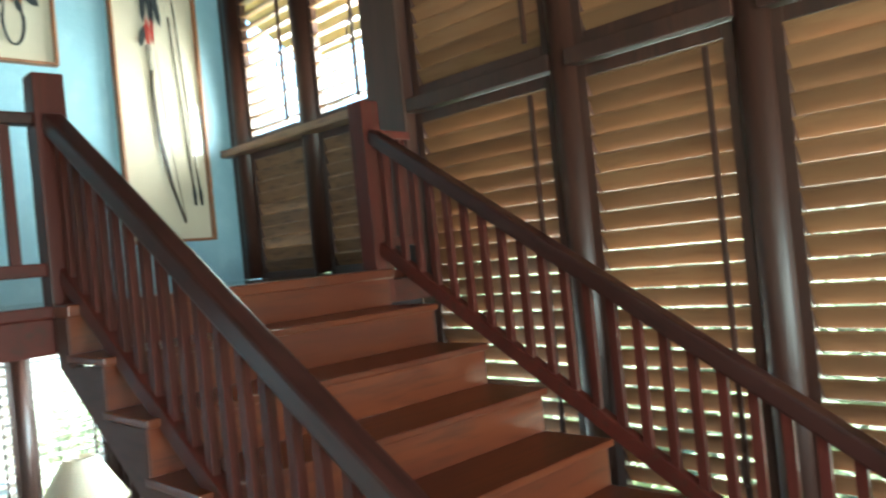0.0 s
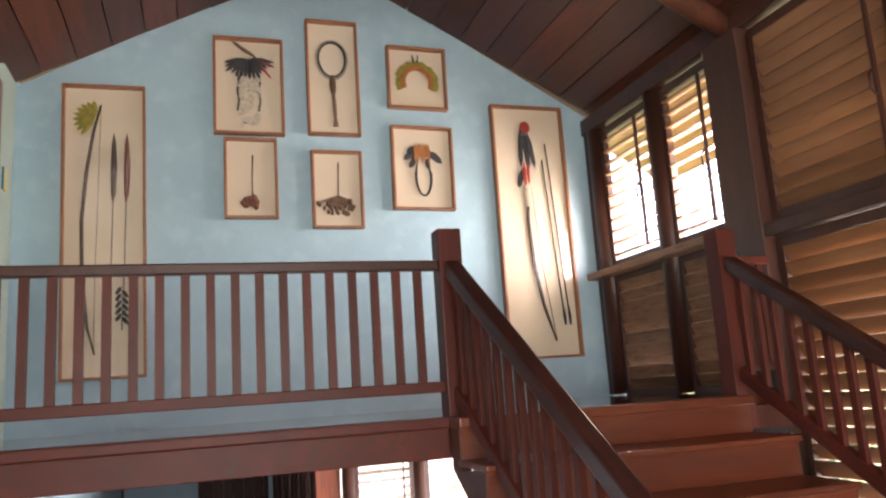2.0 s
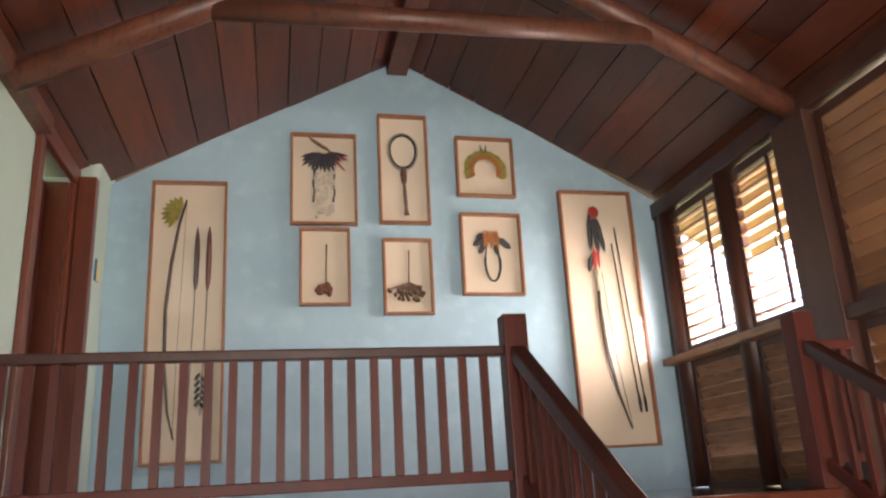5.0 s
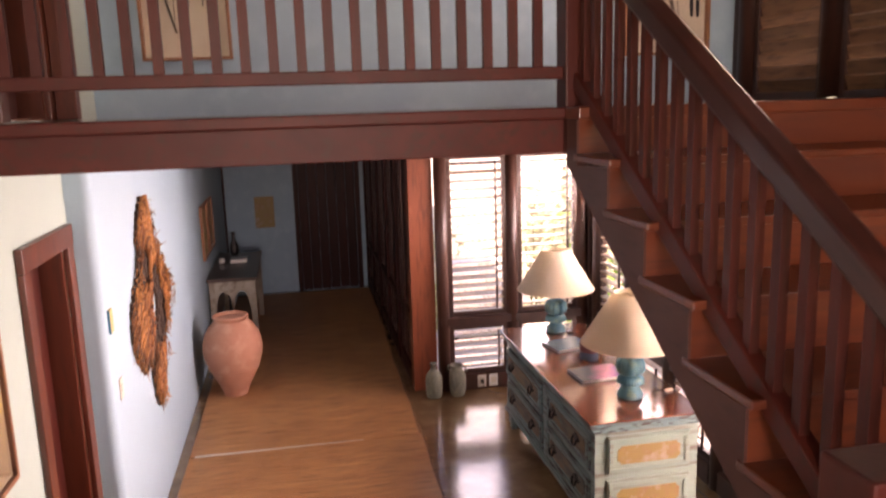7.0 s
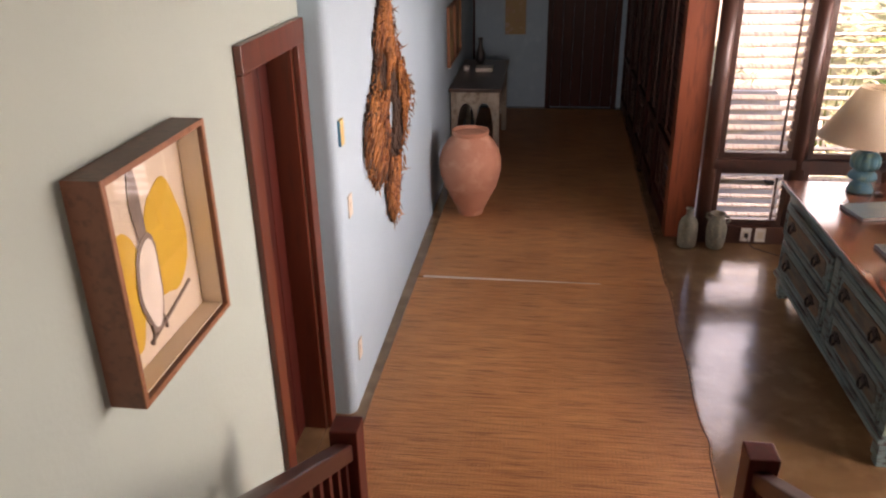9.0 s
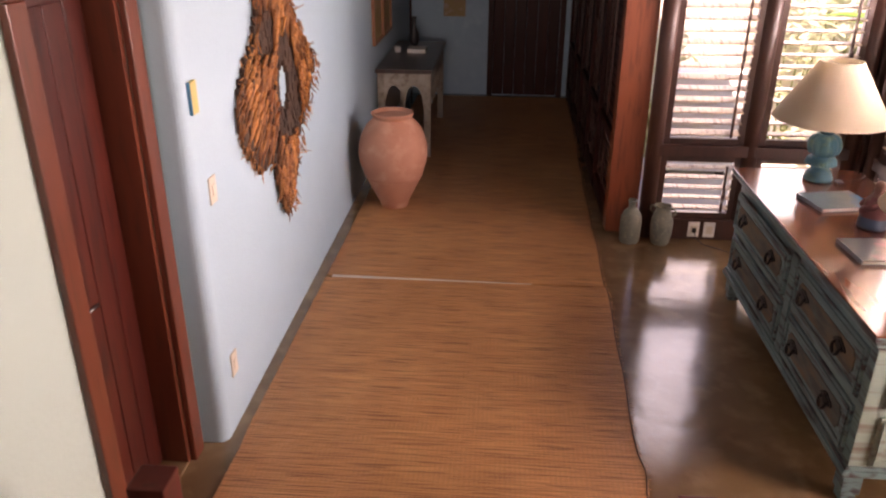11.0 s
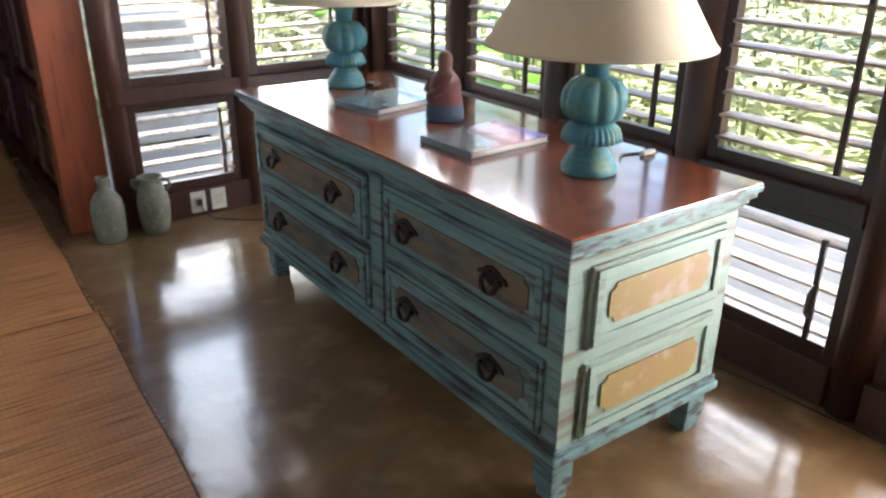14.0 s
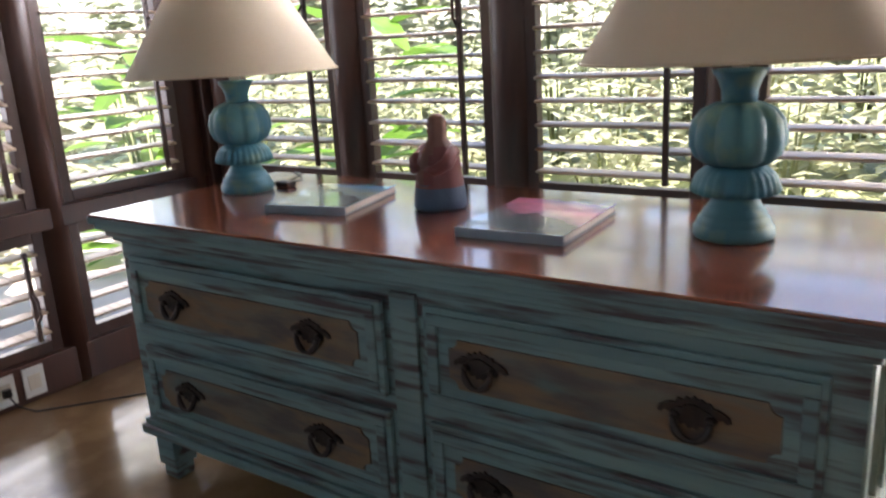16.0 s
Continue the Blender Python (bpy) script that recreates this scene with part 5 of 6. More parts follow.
for k in range(26):
    a = math.radians(200 + 140 * k / 25)
    r = RB.uniform(0.07, 0.135)
    x, z = 0.005 + 1.1 * r * math.cos(a), -0.045 + r * math.sin(a) * 0.95
    tube(bm, [(0.004, YI, -0.04), (x, YI, z)], 0.003, 5)
    lathe(bm, [(0.001, -0.016), (0.010, -0.008), (0.013, 0), (0.008, 0.012), (0.001, 0.018)], 7, centre=(x, YI - 0.003, z - 0.006))
part("seed_fan", bm, M_CORD, t)

# dark feather pendant with bead loop
t = shadow_box(1.195, 1.635, 4.04, 4.635, "oak-framed box with a dark feather and bead pendant", tilt=0.5)
bm = bmesh.new()
for p, q, w in (((-0.03, 0.13), (-0.135, 0.06), 0.026), ((-0.03, 0.10), (-0.095, 0.0), 0.024), ((0.04, 0.13), (0.145, 0.04), 0.028), ((0.03, 0.08), (0.045, -0.01), 0.02), ((-0.05, 0.16), (-0.11, 0.11), 0.018)):
    feather(bm, p, q, w, YI)
part("dark_feathers", bm, M_FEAT, t)
bm = bmesh.new()
for k in range(7):
    x = -0.05 + 0.016 * k
    feather(bm, (x, 0.185), (x + 0.002, 0.03 + 0.02 * (k % 3)), 0.011, YI - 0.008)
part("orange_feathers", bm, M_ORG, t)
bm = bmesh.new()
for j in range(3):
    tube(bm, [(0.004 + (0.048 + 0.006 * j) * math.cos(a), YI - 0.003 * j, (0.03 if math.sin(a) > -0.001 else 0) - 0.06 + (0.13 + 0.004 * j) * math.sin(a)) for a in (math.pi + math.pi * k / 20 for k in range(21))], 0.0035, 6)
    for s in (-1, 1):
        tube(bm, [(0.004 + s * (0.048 + 0.006 * j), YI - 0.003 * j, -0.06), (0.004 + s * 0.04, YI, 0.05)], 0.0035, 6)
part("bead_strings", bm, M_FEAT, t)

# tall box: bow with red feathers and two arrows
t = shadow_box(1.945, 2.505, 2.99, 4.825, "tall oak-framed box with a red-feathered bow and arrows", tilt=0.0)
bm = bmesh.new()
tube(bm, [(-0.035, YI, 0.30), (-0.045, YI, 0.05), (-0.03, YI, -0.25), (0.02, YI, -0.55), (0.09, YI, -0.80)], [0.012, 0.014, 0.014, 0.011, 0.006], 8)
part("bow", bm, M_BOW, t)
bm = bmesh.new()
tube(bm, [(0.0, YI, 0.30), (0.03, YI, -0.25), (0.095, YI, -0.79)], 0.0025, 5)
part("bowstring", bm, M_CORD, t)
bm = bmesh.new()
tube(bm, [(-0.04, YI, 0.16), (-0.043, YI, 0.32)], 0.018, 8)
part("grip", bm, M_BONE, t)
bm = bmesh.new()
for p, q in (((-0.05, 0.78), (-0.07, 0.45)), ((-0.03, 0.76), (-0.01, 0.42)), ((-0.01, 0.75), (0.04, 0.44)), ((-0.06, 0.45), (-0.10, 0.30))):
    feather(bm, p, q, 0.022, YI - 0.006)
part("black_feathers", bm, M_FEAT, t)
bm = bmesh.new()
for k in range(9):
    a = 2 * math.pi * k / 9
    feather(bm, (-0.02, 0.755), (-0.02 + 0.045 * math.cos(a), 0.755 + 0.05 * math.sin(a)), 0.016, YI - 0.014)
feather(bm, (-0.05, 0.50), (-0.05, 0.30), 0.016, YI - 0.012)
feather(bm, (-0.02, 0.50), (-0.02, 0.32), 0.012, YI - 0.012)
part("red_feathers", bm, M_RED, t)
for xa, xb, z0 in ((0.10, 0.165, 0.52), (0.135, 0.205, 0.64)):
    bm = bmesh.new()
    tube(bm, [(xa, YI, z0), (xb, YI, -0.60)], 0.005, 6)
    part("arrow_shaft", bm, M_BOW, t)
    bm = bmesh.new()
    tube(bm, [(xb, YI, -0.56), (xb + 0.004, YI, -0.62), (xb + 0.006, YI, -0.69)], [0.006, 0.012, 0.007], 6)
    part("arrow_tip", bm, M_FEAT, t)

# ---- things on the left wall ----
t = thing("framed_picture", "deep wood-framed picture with yellow and white abstract shapes", "picture", (XD + 0.001, 3.04, 1.74))
w, h, dp = 0.295, 0.32, 0.10
# frame sides get a darker wood for their shade; the lip stays lighter
M_PICFRAME = mat("shaded_frame_wood", (0.15, 0.06, 0.03), 0.45, second=(0.11, 0.042, 0.022), scale=6, grain=(0.08, 0.03, 0.016), grain_scale=40, bump=0.08)
for u0, u1, v0, v1 in ((-w, -w + 0.018, -h, h), (w - 0.018, w, -h, h), (-w + 0.018, w - 0.018, -h, -h + 0.018), (-w + 0.018, w - 0.018, h - 0.018, h)):
    bx("frame_bar", 0, dp, u0, u1, v0, v1, M_PICFRAME, t, bevel=0.002)
    bx("lip", dp + 0.0005, dp + 0.004, u0, u1, v0, v1, M_OAK, t, "thin lighter front edge", bevel=0.001)
for u0, u1, v0, v1 in ((-w + 0.0185, -w + 0.023, -h + 0.0185, h - 0.0185), (w - 0.023, w - 0.0185, -h + 0.0185, h - 0.0185), (-w + 0.0235, w - 0.0235, -h + 0.0185, -h + 0.023), (-w + 0.0235, w - 0.0235, h - 0.023, h - 0.0185)):
    bx("liner", 0.0205, dp - 0.014, u0, u1, v0, v1, M_BACK, t, "cream inner lining")
bx("backing", 0.002, 0.02, -w + 0.018, w - 0.018, -h + 0.018, h - 0.018, M_BACK, t)
pane(t, [(dp - 0.01, -w + 0.018, -h + 0.018), (dp - 0.01, w - 0.018, -h + 0.018), (dp - 0.01, w - 0.018, h - 0.018), (dp - 0.01, -w + 0.018, h - 0.018)])
M_YPAINT = mat("yellow_paint", (0.62, 0.40, 0.03), 0.7, second=(0.55, 0.34, 0.03), scale=6, bump=0.1)
M_GPAINT = mat("grey_brown_paint", (0.17, 0.14, 0.12), 0.7, second=(0.25, 0.2, 0.17), scale=8, bump=0.1)
M_WPAINT = mat("white_paint", (0.78, 0.74, 0.68), 0.7, bump=0.1)


def blob(name, cy, cz, ry, rz, x, stuff, seed, parent, n=26):
    rnd = random.Random(seed)
    ph = [rnd.uniform(0, 6.3) for _ in range(3)]
    pts = []
    for k in range(n):
        a = 2 * math.pi * k / n
        q = 1 + 0.12 * math.sin(2 * a + ph[0]) + 0.07 * math.sin(3 * a + ph[1]) + 0.04 * math.sin(5 * a + ph[2])
        pts.append((cy + ry * q * math.cos(a), cz + rz * q * math.sin(a)))
    bm = bmesh.new()
    prism(bm, pts, "x", x, x + 0.0015)
    return part(name, bm, stuff, parent)


blob("yellow_shape", 0.10, 0.0, 0.115, 0.20, 0.0205, M_YPAINT, 3, t)
blob("yellow_shape", -0.15, -0.06, 0.085, 0.20, 0.0205, M_YPAINT, 8, t)
blob("dark_shape", -0.03, 0.15, 0.032, 0.12, 0.0225, M_GPAINT, 5, t)
blob("grey_outline", -0.03, -0.08, 0.075, 0.135, 0.0245, M_GPAINT, 6, t)
blob("white_shape", -0.03, -0.08, 0.062, 0.12, 0.0265, M_WPAINT, 6, t)
for y0, z0, y1, z1 in ((-0.08, -0.25, 0.20, -0.18), (-0.06, -0.20, -0.07, -0.26), (0.0, -0.19, 0.02, -0.25)):
    bm = bmesh.new()
    tube(bm, [(0.022, y0, z0), (0.022, (y0 + y1) / 2 + 0.01, (z0 + z1) / 2), (0.022, y1, z1)], 0.006, 6)
    part("brush_line", bm, M_GPAINT, t)

# driftwood wall piece
M_ROOT = mat("fibrous_root_wood", (0.52, 0.21, 0.06), 0.7, second=(0.20, 0.065, 0.022), scale=5, stretch=(1, 2.5, 0.35), grain=(0.05, 0.022, 0.012), grain_scale=16, bump=0.5, bump_scale=26, contrast=(0.35, 0.62), vary=0.5, island=True)
M_ROOTD = mat("dark_root_and_shade", (0.035, 0.02, 0.014), 0.8, second=(0.07, 0.035, 0.02), scale=8, bump=0.6)
dw = thing("driftwood_carving", "jagged fibrous brown driftwood slab with a hollow centre", "wall ornament", (XL + 0.002, 5.85, 1.44))
# height above the middle, half widths to either side
FLANKS = [(-0.76, 0.02, 0.06), (-0.68, -0.03, 0.15), (-0.55, -0.10, 0.24), (-0.40, -0.13, 0.38), (-0.36, -0.40, 0.46), (-0.28, -0.50, 0.64), (-0.17, -0.60, 0.77), (-0.05, -0.64, 0.90),
          (0.0, -0.64, 0.86), (0.10, -0.58, 0.72), (0.22, -0.48, 0.55), (0.25, -0.36, 0.52), (0.32, -0.32, 0.44), (0.41, -0.24, 0.30), (0.50, -0.27, 0.26), (0.62, -0.17, 0.20), (0.76, 0.02, 0.05)]


def flank(z):
    for (z0, l0, r0), (z1, l1, r1) in zip(FLANKS, FLANKS[1:]):
        if z <= z1:
            f = max(0.0, (z - z0) / (z1 - z0))
            return l0 + (l1 - l0) * f, r0 + (r1 - r0) * f
    return FLANKS[-1][1:]


HOLES = ((0.16, -0.04, 0.23, 0.26), (-0.20, 0.30, 0.20, 0.10))


def hollow_at(y, z, k=1.0):
    return any(((y - a) / (c * k)) ** 2 + ((z - b) / (e * k)) ** 2 < 1 for a, b, c, e in HOLES)


rd = random.Random(7)
# backing reaches into the hollow; its dark colour also stands for shade there
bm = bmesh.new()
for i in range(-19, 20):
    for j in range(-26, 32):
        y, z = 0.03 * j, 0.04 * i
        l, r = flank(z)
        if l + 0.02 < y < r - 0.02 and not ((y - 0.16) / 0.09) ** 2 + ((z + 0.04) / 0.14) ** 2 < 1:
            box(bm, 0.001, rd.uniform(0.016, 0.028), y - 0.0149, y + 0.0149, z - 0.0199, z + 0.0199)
part("slab", bm, M_ROOTD, dw, "dark driftwood backing, its colour also giving the hollow its shade")
bm = bmesh.new()
made = 0
while made < 1500:
    z = rd.uniform(-0.70, 0.75)
    u = rd.random()
    l, r = flank(z)
    y = l + (r - l) * u
    if hollow_at(y, z, 1.06):
        continue
    made += 1
    ln = rd.uniform(0.08, 0.24)
    # fibres fan out and down from the hollow
    fan = max(-1.3, min(1.3, (y - 0.08) * 2.2)) if -0.42 < z < 0.3 else 0.15 * (u - 0.5)
    bulge = 0.028 + 0.022 * math.sin(math.pi * u) ** 0.7
    pts, radii = [], []
    for q in range(5):
        f = q / 4
        zz = z - ln * f
        yy = y + fan * ln * f + 0.006 * rd.uniform(-1, 1)
        xx = bulge * (1 - 0.45 * f) * rd.uniform(0.85, 1.1)
        pts.append((xx, yy, zz))
        radii.append(rd.uniform(0.008, 0.013) * (1 - f * 0.85))
    tip = flank(max(-0.75, pts[-1][2]))
    if any(hollow_at(p[1], p[2], 0.97) for p in pts) or pts[-1][2] < -0.76 or not tip[0] - 0.03 < pts[-1][1] < tip[1] + 0.05:
        continue
    tube(bm, pts, radii, 4)
for k in range(420):
    # loose fibres that stick out of the flanks
    z = rd.uniform(-0.74, 0.74)
    l, r = flank(z)
    left = rd.random() < 0.5
    b0 = Vector((rd.uniform(0.01, 0.05), (l + 0.02) if left else (r - 0.02), z))
    dr_ = Vector((rd.uniform(-0.1, 0.3), (-1 if left else 1) * rd.uniform(0.2, 0.9), rd.uniform(-1.1, 0.3))).normalized()
    rod(bm, b0, b0 + dr_ * rd.uniform(0.03, 0.085), 0.005, 4, 0.0008, False)
tagged(part("fibre", bm, M_ROOT, dw), kind="stuff")

# card, plates
M_CARDY = mat("yellow_card", (0.62, 0.50, 0.18), 0.6, bump=0.05)
M_CARDB = mat("blue_card", (0.03, 0.22, 0.36), 0.6, bump=0.05)
for name, y, z, lab in (("wall_card", 4.745, 1.62, "small yellow and blue card block on the wall"), ("wall_card", 4.745, 4.15, "small yellow and blue card block by the mezzanine door")):
    t = thing(name, lab, "card", (XL + 0.001, y, z), "cards beside the doors")
    bx("card", 0, 0.014, -0.005, 0.055, -0.065, 0.065, M_CARDY, t, bevel=0.002)
    bx("edge", 0, 0.013, -0.013, -0.0055, -0.065, 0.065, M_CARDB, t, bevel=0.002)
M_IVORY = mat("ivory_plastic", (0.66, 0.60, 0.50), 0.45, bump=0)
for y, z, lab in ((4.86, 1.20, "ivory light switch plate on the pale wall"), (4.86, 0.33, "ivory socket plate low on the pale wall")):
    t = thing("switch_plate", lab, "switch", (XL + 0.001, y, z))
    bx("plate", 0, 0.007, -0.038, 0.038, -0.06, 0.06, M_IVORY, t, bevel=0.003)
    bx("rocker", 0.0072, 0.011, -0.014, 0.014, -0.024, 0.024, M_IVORY, t, bevel=0.001)

# ---- jar, side table and corridor things ----
M_TERRA = mat("pink_terracotta", (0.52, 0.235, 0.15), 0.7, second=(0.46, 0.20, 0.125), scale=4, grain=(0.58, 0.31, 0.21), grain_scale=9, bump=0.35, bump_scale=40)
bm = bmesh.new()
prof = [(0.112, 0), (0.118, 0.012), (0.122, 0.04), (0.16, 0.12), (0.205, 0.21), (0.245, 0.30), (0.272, 0.39), (0.282, 0.46), (0.276, 0.54), (0.252, 0.62), (0.212, 0.69), (0.166, 0.735), (0.146, 0.75), (0.148, 0.765), (0.162, 0.782), (0.160, 0.79), (0.146, 0.785), (0.132, 0.76), (0.14, 0.72), (0.20, 0.65), (0.25, 0.5), (0.2, 0.25), (0.1, 0.05)]
lathe(bm, prof, 48, lambda k, t, z: 1 + 0.006 * math.sin(3 * t + 9 * z))
o = thing("terracotta_jar", "large pinkish terracotta storage jar standing on the straw mat", "jar", (-0.765, 7.85, 0.007))
part("body", bm, M_TERRA, o)
bm = bmesh.new()
lathe(bm, [(0.148, 0.748), (0.156, 0.756), (0.168, 0.778), (0.170, 0.788), (0.162, 0.795), (0.15, 0.791), (0.147, 0.77)], 48)
part("rim", bm, M_TERRA, o)
bm = bmesh.new()
lathe(bm, [(0.236, 0.262), (0.2415, 0.268), (0.2445, 0.278), (0.243, 0.285)], 48, cap=False)
part("band", bm, M_TERRA, o)

M_GREYW = mat("weathered_grey_paint", (0.38, 0.35, 0.29), 0.65, second=(0.28, 0.25, 0.20), scale=5, grain=(0.16, 0.12, 0.09), grain_scale=14, bump=0.4)
M_DTOP = mat("dark_table_top", (0.05, 0.035, 0.028), 0.3, second=(0.08, 0.05, 0.04), scale=5, bump=0.1, coat=0.2)
tb = thing("side_table", "weathered grey side table with arched apron and dark top", "table", (-0.85, 10.0, 0.007))
bx("tabletop", -0.265, 0.285, -0.84, 0.84, 0.83, 0.87, M_DTOP, tb, bevel=0.006)
for x in (-0.25, 0.20):
    for y in (-0.81, 0.74):
        bx("leg", x, x + 0.065, y, y + 0.065, 0, 0.829, M_GREYW, tb, bevel=0.005)


def arched(u0, u1, n, z0, z1):
    pts = [(u0, z1), (u0, z0)]
    w = (u1 - u0) / n
    for i in range(n):
        a0 = u0 + i * w
        for k in range(1, 12):
            a = math.pi * k / 12
            pts.append((a0 + w / 2 - (w / 2 - 0.012) * math.cos(a), z0 + 0.015 + (z1 - z0) * 0.62 * math.sin(a) ** 0.75))
        pts.append((a0 + w, z0))
    return pts + [(u1, z1)]


bm = bmesh.new()
prism(bm, arched(-0.185, 0.20, 2, 0.47, 0.829), "y", -0.805, -0.78)
part("apron", bm, M_GREYW, tb)
bm = bmesh.new()
prism(bm, arched(-0.745, 0.74, 6, 0.47, 0.829), "x", 0.235, 0.26)
part("apron", bm, M_GREYW, tb)
bx("stretcher", -0.19, 0.20, -0.80, -0.775, 0.14, 0.19, M_GREYW, tb)
bx("shelf_back", -0.25, -0.235, -0.745, 0.74, 0.2, 0.829, M_DTOP, tb)
M_BLACK = mat("black_ceramic", (0.02, 0.02, 0.022), 0.35, bump=0.1)
t = part("dark_vase", (lambda b: (lathe(b, [(0.04, 0), (0.06, 0.05), (0.055, 0.12), (0.025, 0.2), (0.022, 0.27), (0.03, 0.3)], 18), b)[1])(bmesh.new()), M_BLACK)
t.matrix_world = pose(-0.90, 10.60, 0.8775)
tagged(t, "slim black vase on the side table", "vase")
t = thing("tray_box", "low pale box on the side table", "box", (-0.82, 10.15, 0.8775))
bx("box_body", -0.09, 0.10, -0.10, 0.10, 0, 0.03, M_PAPER, t, bevel=0.003)
bx("box_lid", -0.093, 0.103, -0.103, 0.103, 0.0305, 0.042, M_WHITE, t, bevel=0.003)
t = part("small_cup", (lambda b: (lathe(b, [(0.03, 0), (0.035, 0.03), (0.038, 0.06), (0.034, 0.058), (0.03, 0.01)], 16), b)[1])(bmesh.new()), M_WHITE)
t.matrix_world = pose(-1.02, 10.1, 0.8775)
tagged(t, "small white cup on the side table", "cup")
t = thing("framed_picture", "brown-framed double picture above the side table", "picture", (XL + 0.001, 9.66, 1.40))
for y0 in (-0.56, 0.02):
    for u0, u1, v0, v1 in ((y0, y0 + 0.03, -0.3, 0.3), (y0 + 0.51, y0 + 0.54, -0.3, 0.3), (y0 + 0.03, y0 + 0.51, -0.3, -0.27), (y0 + 0.03, y0 + 0.51, 0.27, 0.3)):
        bx("frame_bar", 0, 0.03, u0, u1, v0, v1, M_OAK, t)
    bx("print", 0, 0.012, y0 + 0.03, y0 + 0.51, -0.27, 0.27, M_PANEL, t)
o = bx("wall_poster", -0.68, -0.40, Y_END - 0.012, Y_END - 0.001, 1.0, 1.46, M_PANEL)
tagged(o, "faded brownish print on the corridor end wall", "poster")

# ---- jugs, sockets, cable ----
M_JUG = mat("grey_green_stoneware", (0.20, 0.20, 0.15), 0.6, second=(0.14, 0.145, 0.115), scale=9, grain=(0.28, 0.26, 0.20), grain_scale=30, bump=0.3)
bm = bmesh.new()
lathe(bm, [(0.066, 0), (0.074, 0.012), (0.078, 0.07), (0.079, 0.16), (0.074, 0.205), (0.058, 0.24), (0.036, 0.262), (0.028, 0.278), (0.027, 0.31), (0.033, 0.325), (0.032, 0.335), (0.024, 0.334), (0.02, 0.29)], 30, lambda k, t, z: 1 + 0.012 * math.sin(2 * t + 6 * z))
o = part("stoneware_bottle", bm, M_JUG)
o.matrix_world = pose(1.10, 7.265, 0)
tagged(o, "grey-green stoneware bottle with a narrow neck on the floor", "bottle", "stoneware by the window")
jg = thing("stoneware_jug", "grey-green stoneware jug with small handles on the floor", "jug", (1.325, 7.255, 0), "stoneware by the window")
bm = bmesh.new()
lathe(bm, [(0.06, 0), (0.068, 0.012), (0.078, 0.07), (0.082, 0.14), (0.078, 0.195), (0.066, 0.235), (0.056, 0.255), (0.056, 0.278), (0.066, 0.295), (0.063, 0.302), (0.052, 0.298), (0.045, 0.25)], 30)
part("body", bm, M_JUG, jg)
for a in (-0.5, 2.64):
    bm = bmesh.new()
    c, s = math.cos(a), math.sin(a)
    tube(bm, [(0.058 * c, 0.058 * s, 0.282), (0.09 * c, 0.09 * s, 0.282), (0.096 * c, 0.096 * s, 0.25), (0.07 * c, 0.07 * s, 0.225)], 0.009, 7)
    part("handle", bm, M_JUG, jg)
for x in (1.585, 1.70):
    t = thing("wall_socket", "white wall socket on the dark base rail", "socket", (x, Y_WIN - 0.056, 0.083), "sockets at the window")
    bx("plate", -0.042, 0.042, -0.008, 0.0, -0.06, 0.06, M_WHITE, t, bevel=0.003)
    bx("face", -0.024, 0.024, -0.011, -0.008, -0.03, 0.03, M_IVORY, t, bevel=0.001)
    if x < 1.6:
        bx("plug", -0.014, 0.014, -0.034, -0.011, -0.016, 0.016, M_IRON, t, bevel=0.003)
cb = thing("power_cable", "black power cable lying from socket to dresser", "cable")
bm = bmesh.new()
tube(bm, [(1.585, 7.315, 0.075), (1.60, 7.29, 0.03), (1.64, 7.24, 0.005), (1.75, 7.15, 0.004), (1.95, 6.99, 0.004), (2.2, 6.75, 0.004), (2.36, 6.55, 0.004), (2.5, 5.6, 0.004), (2.63, 4.6, 0.004), (2.665, 4.1, 0.004), (2.668, 3.7, 0.004)], 0.003, 6)
part("wire", bm, M_WIRE, cb)

# small lamp of the hall beam
t = thing("spot_light", "small black spotlight fixed under the mezzanine edge beam", "spotlight", (1.10, 7.30, 2.5748))
bm = bmesh.new()
rod(bm, (0, 0, 0), (0, 0, -0.02), 0.02, 12)
part("mount", bm, M_BLACK, t)
bm = bmesh.new()
rod(bm, (0, 0, -0.02), (0.01, -0.03, -0.10), 0.035, 14, 0.04)
part("head", bm, M_BLACK, t)

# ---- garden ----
# leaf, stem and bark colours are lightened to carry the garden's overexposed glare
M_LEAF = mat("overexposed_leaves", (0.42, 0.445, 0.29), 0.5, second=(0.51, 0.52, 0.38), scale=3, bump=0.2, vary=0.18, island=True, trans=0.58)
M_BIGLEAF = mat("banana_leaf", (0.10, 0.22, 0.03), 0.4, second=(0.15, 0.27, 0.05), scale=5, bump=0.2, vary=0.25, island=True, trans=0.45)
M_STEM = mat("green_stem", (0.24, 0.27, 0.13), 0.6, bump=0.2)
M_BARK = mat("tree_bark", (0.24, 0.19, 0.145), 0.8, second=(0.16, 0.125, 0.095), scale=8, bump=0.6)


def leaf(bm, p, d, length, width, droop=0.3, n=4):
    """A bent blade from p along d."""
    d = Vector(d).normalized()
    side = d.cross(Vector((0, 0, 1)))
    side = side.normalized() if side.length > 0.05 else Vector((1, 0, 0))
    prev = None
    for k in range(n + 1):
        f = k / n
        c = Vector(p) + d * length * f - Vector((0, 0, droop * length * f * f))
        w = width * math.sin(math.pi * min(0.97, 0.08 + 0.92 * f)) ** 0.7
        cur = (bm.verts.new(c - side * w), bm.verts.new(c - Vector((0, 0, w * 0.25))), bm.verts.new(c + side * w))
        if prev:
            bm.faces.new((prev[0], prev[1], cur[1], cur[0]))
            bm.faces.new((prev[1], prev[2], cur[2], cur[1]))
        prev = cur


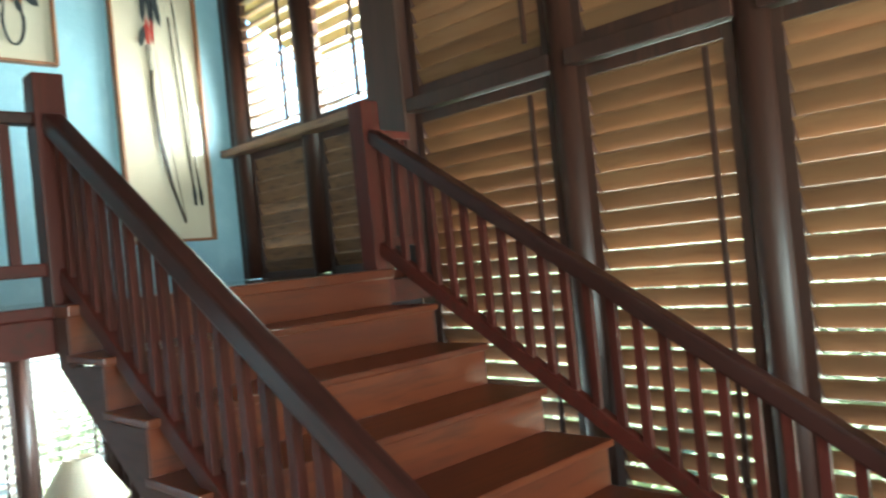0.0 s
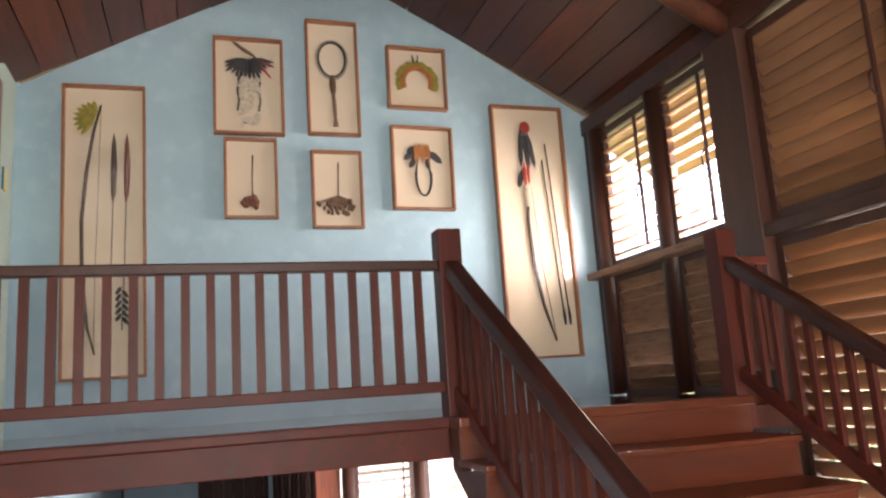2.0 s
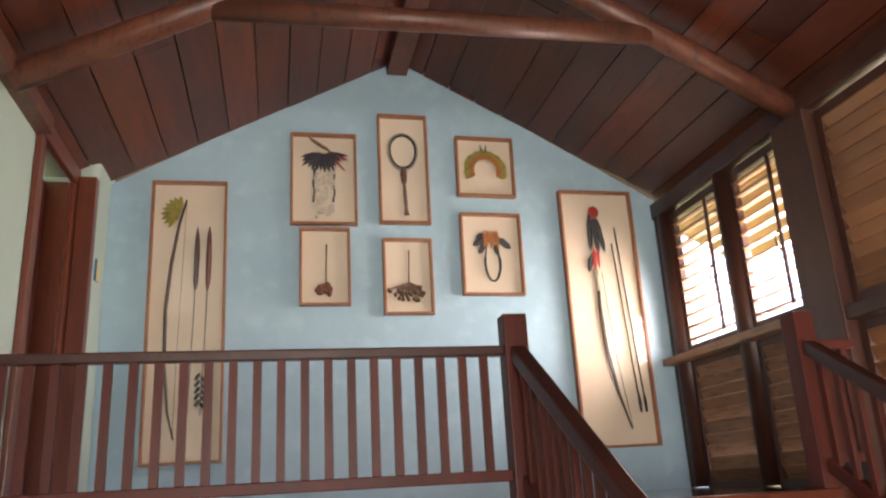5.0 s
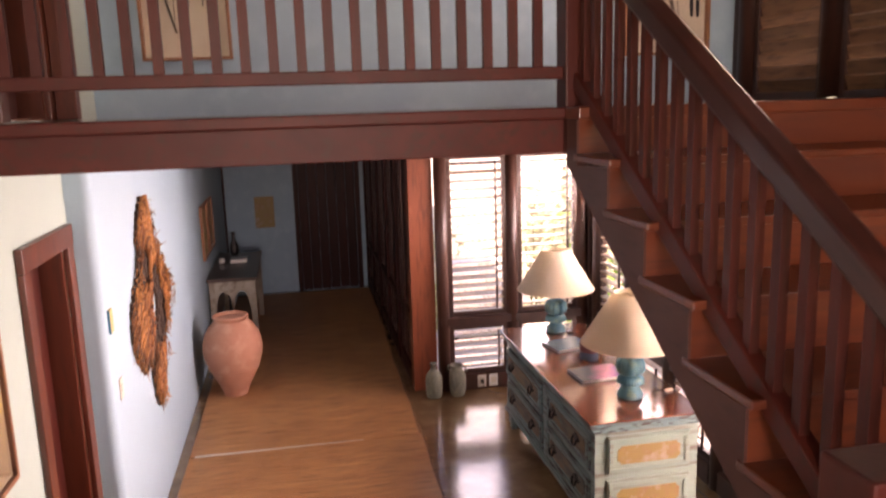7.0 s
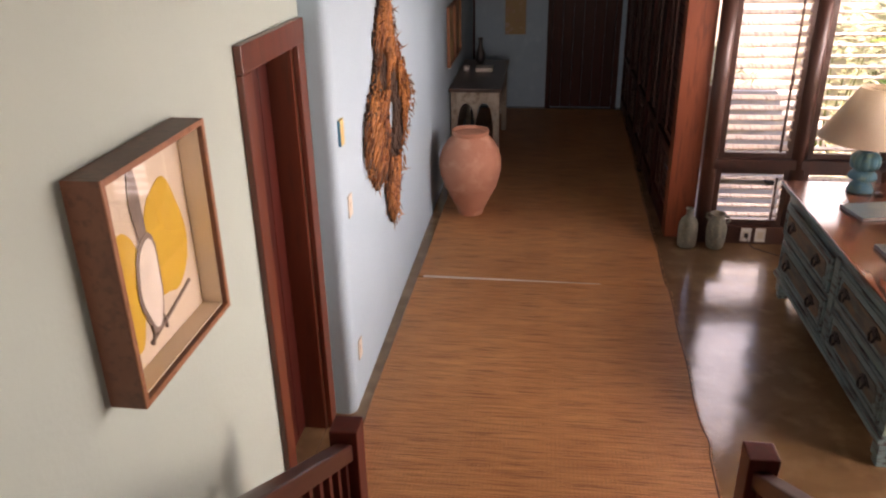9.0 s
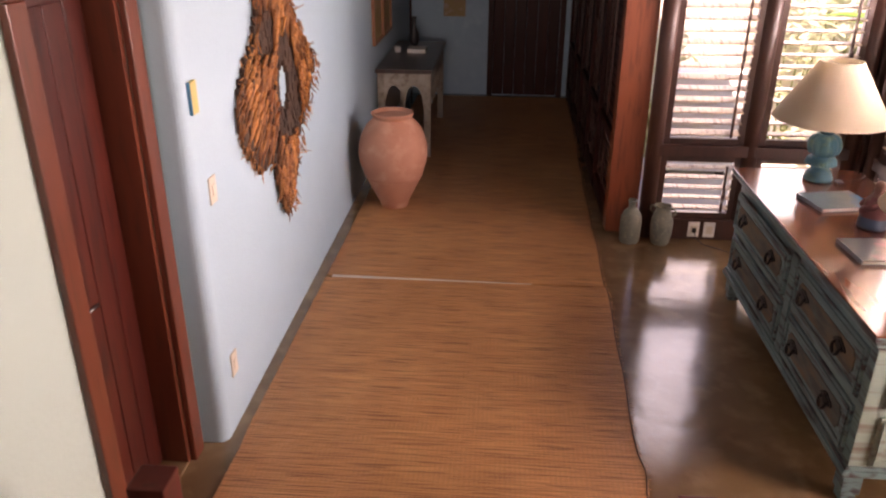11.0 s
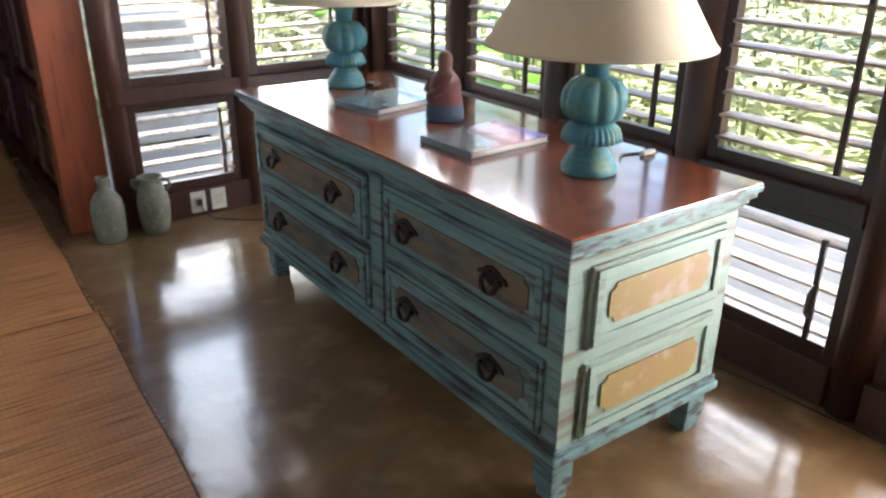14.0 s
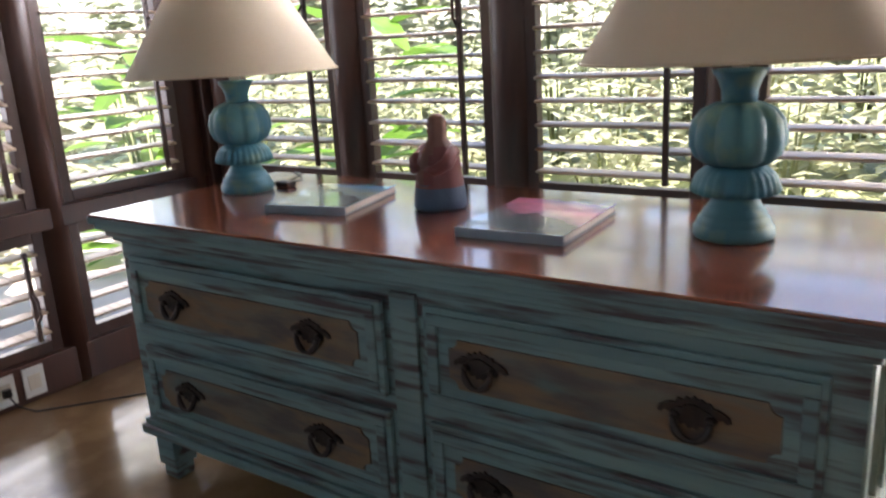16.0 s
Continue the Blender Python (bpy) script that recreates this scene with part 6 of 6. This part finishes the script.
# hedge green bleached far above real foliage, overexposure put into the colour
M_HEDGE = mat("overexposed_hedge", (0.43, 0.46, 0.34), 0.5, second=(0.50, 0.52, 0.41), scale=3, bump=0.2, vary=0.10, island=True, trans=0.6)


def bush(x, y, r, h, n, seed, big=False, label="dense leafy green garden shrub", blade=None, stuff=None):
    rnd = random.Random(seed)
    t = thing("shrub", label, "shrub", (x, y, -0.13), "garden shrubs")
    bm = bmesh.new()
    for k in range(7):
        a = rnd.uniform(0, 6.28)
        q = r * rnd.uniform(0.1, 0.6)
        tube(bm, [(0.06 * math.cos(a), 0.06 * math.sin(a), 0), (q * 0.6 * math.cos(a), q * 0.6 * math.sin(a), h * 0.4), (q * math.cos(a), q * math.sin(a), h * 0.8)], [0.018, 0.012, 0.005], 5)
    part("stem", bm, M_STEM, t)
    bm = bmesh.new()
    for k in range(n):
        a, z = rnd.uniform(0, 6.28), h * rnd.random() ** 0.8
        q = r * math.sqrt(rnd.random()) * (1 - 0.5 * (z / h) ** 2) * (0.75 + 0.35 * math.sin(3 * a + seed))
        p = (q * math.cos(a), q * math.sin(a), z)
        b = rnd.uniform(-0.9, 0.9) + a
        d = (math.cos(b), math.sin(b), rnd.uniform(-0.1, 0.9))
        s = rnd.uniform(0.7, 1.3)
        ln, wd = blade or ((0.55, 0.10) if big else (0.16, 0.032))
        leaf(bm, p, d, ln * s, wd * s, 0.35, 4 if big else 2)
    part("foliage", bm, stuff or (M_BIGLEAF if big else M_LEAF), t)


k = 0
for y in (-2.0, 0.2, 2.0, 3.4, 4.6, 5.8, 7.0, 8.4, 9.8, 11.5):
    k += 1
    bush(6.3 + 0.5 * math.sin(k * 2.1), y, 0.95, 1.7 + 0.5 * math.sin(k * 1.3), 560, 20 + k)
for y in (1.0, 2.8, 4.2, 5.4, 6.5, 7.8, 9.2):
    k += 1
    bush(5.55 + 0.2 * math.sin(k * 3.7), y, 0.5, 0.9 + 0.3 * math.sin(k * 1.9), 240, 20 + k, label="low grassy garden plant beside the paving")
bush(3.55, 9.0, 0.55, 1.5, 34, 61, True, "large-leaved green tropical plant outside the window")
bush(4.6, 8.0, 0.6, 1.7, 36, 62, True, "large-leaved green tropical plant outside the window")
bush(3.1, 10.3, 0.8, 1.6, 420, 63)
bush(1.9, 10.6, 0.8, 1.2, 420, 64)

# the tall hedge that closes the garden
for k in range(10):
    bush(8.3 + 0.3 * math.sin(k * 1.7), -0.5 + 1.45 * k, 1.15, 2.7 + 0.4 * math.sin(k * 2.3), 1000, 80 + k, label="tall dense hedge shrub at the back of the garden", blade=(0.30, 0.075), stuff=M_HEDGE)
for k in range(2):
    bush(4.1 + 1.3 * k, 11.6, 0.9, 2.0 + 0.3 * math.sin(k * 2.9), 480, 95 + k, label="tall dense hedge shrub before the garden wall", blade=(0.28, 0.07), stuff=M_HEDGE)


def tree(x, y, h, seed):
    rnd = random.Random(seed)
    t = thing("tree", "leafy garden tree with a slender trunk beyond the shrubs", "tree", (x, y, -0.13), "garden trees")
    bm = bmesh.new()
    tube(bm, [(0, 0, 0), (0.1, 0.05, h * 0.3), (0.05, 0.15, h * 0.6), (0.12, 0.1, h * 0.85)], [0.16, 0.13, 0.09, 0.04], 9)
    tips = []
    for k in range(9):
        a = 2.4 * k
        b = Vector((0.07, 0.1, h * (0.4 + 0.05 * k)))
        e = b + Vector((math.cos(a) * rnd.uniform(0.9, 1.7), math.sin(a) * rnd.uniform(0.9, 1.7), rnd.uniform(0.5, 1.2)))
        tube(bm, [b, (b + e) / 2 + Vector((0, 0, 0.15)), e], [0.05, 0.035, 0.015], 6)
        tips += [e, (b + e) / 2 + Vector((0, 0, 0.3))]
    part("trunk", bm, M_BARK, t)
    bm = bmesh.new()
    for c in tips:
        for _ in range(95):
            p = c + Vector((rnd.gauss(0, 0.38), rnd.gauss(0, 0.38), rnd.gauss(0, 0.28)))
            leaf(bm, p, (rnd.uniform(-1, 1), rnd.uniform(-1, 1), rnd.uniform(-0.5, 0.5)), 0.17, 0.05, 0.3, 2)
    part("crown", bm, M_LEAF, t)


tree(9.5, 3.0, 4.6, 1)
tree(10.5, 8.0, 5.2, 2)
tree(9.0, 12.5, 4.8, 3)
tree(5.5, 14.0, 5.0, 4)
# pale neighbouring wall and air conditioner seen through the end window
nb = thing("garden_wall", "pale plastered garden wall behind the end window", "wall", (0, 0, 0), kind="structure")
bx("wall_body", 1.3, 5.0, 12.4, 12.6, -0.13, 2.6, M_OUTWALL, nb)
bx("coping", 1.28, 5.02, 12.36, 12.64, 2.601, 2.68, M_OUTWALL, nb)
ac = thing("air_conditioner", "white outdoor air conditioner unit on the paving", "air conditioner", (1.95, 9.15, -0.058))
bx("case", -0.40, 0.40, -0.15, 0.15, 0.06, 0.98, M_WHITE, ac, bevel=0.015)
for x in (-0.3, 0.24):
    bx("foot", x, x + 0.06, -0.15, 0.15, 0, 0.059, M_IRON, ac)
for i in range(9):
    bx("grille_bar", -0.32, 0.12, -0.158, -0.151, 0.22 + 0.07 * i, 0.235 + 0.07 * i, M_IVORY, ac)
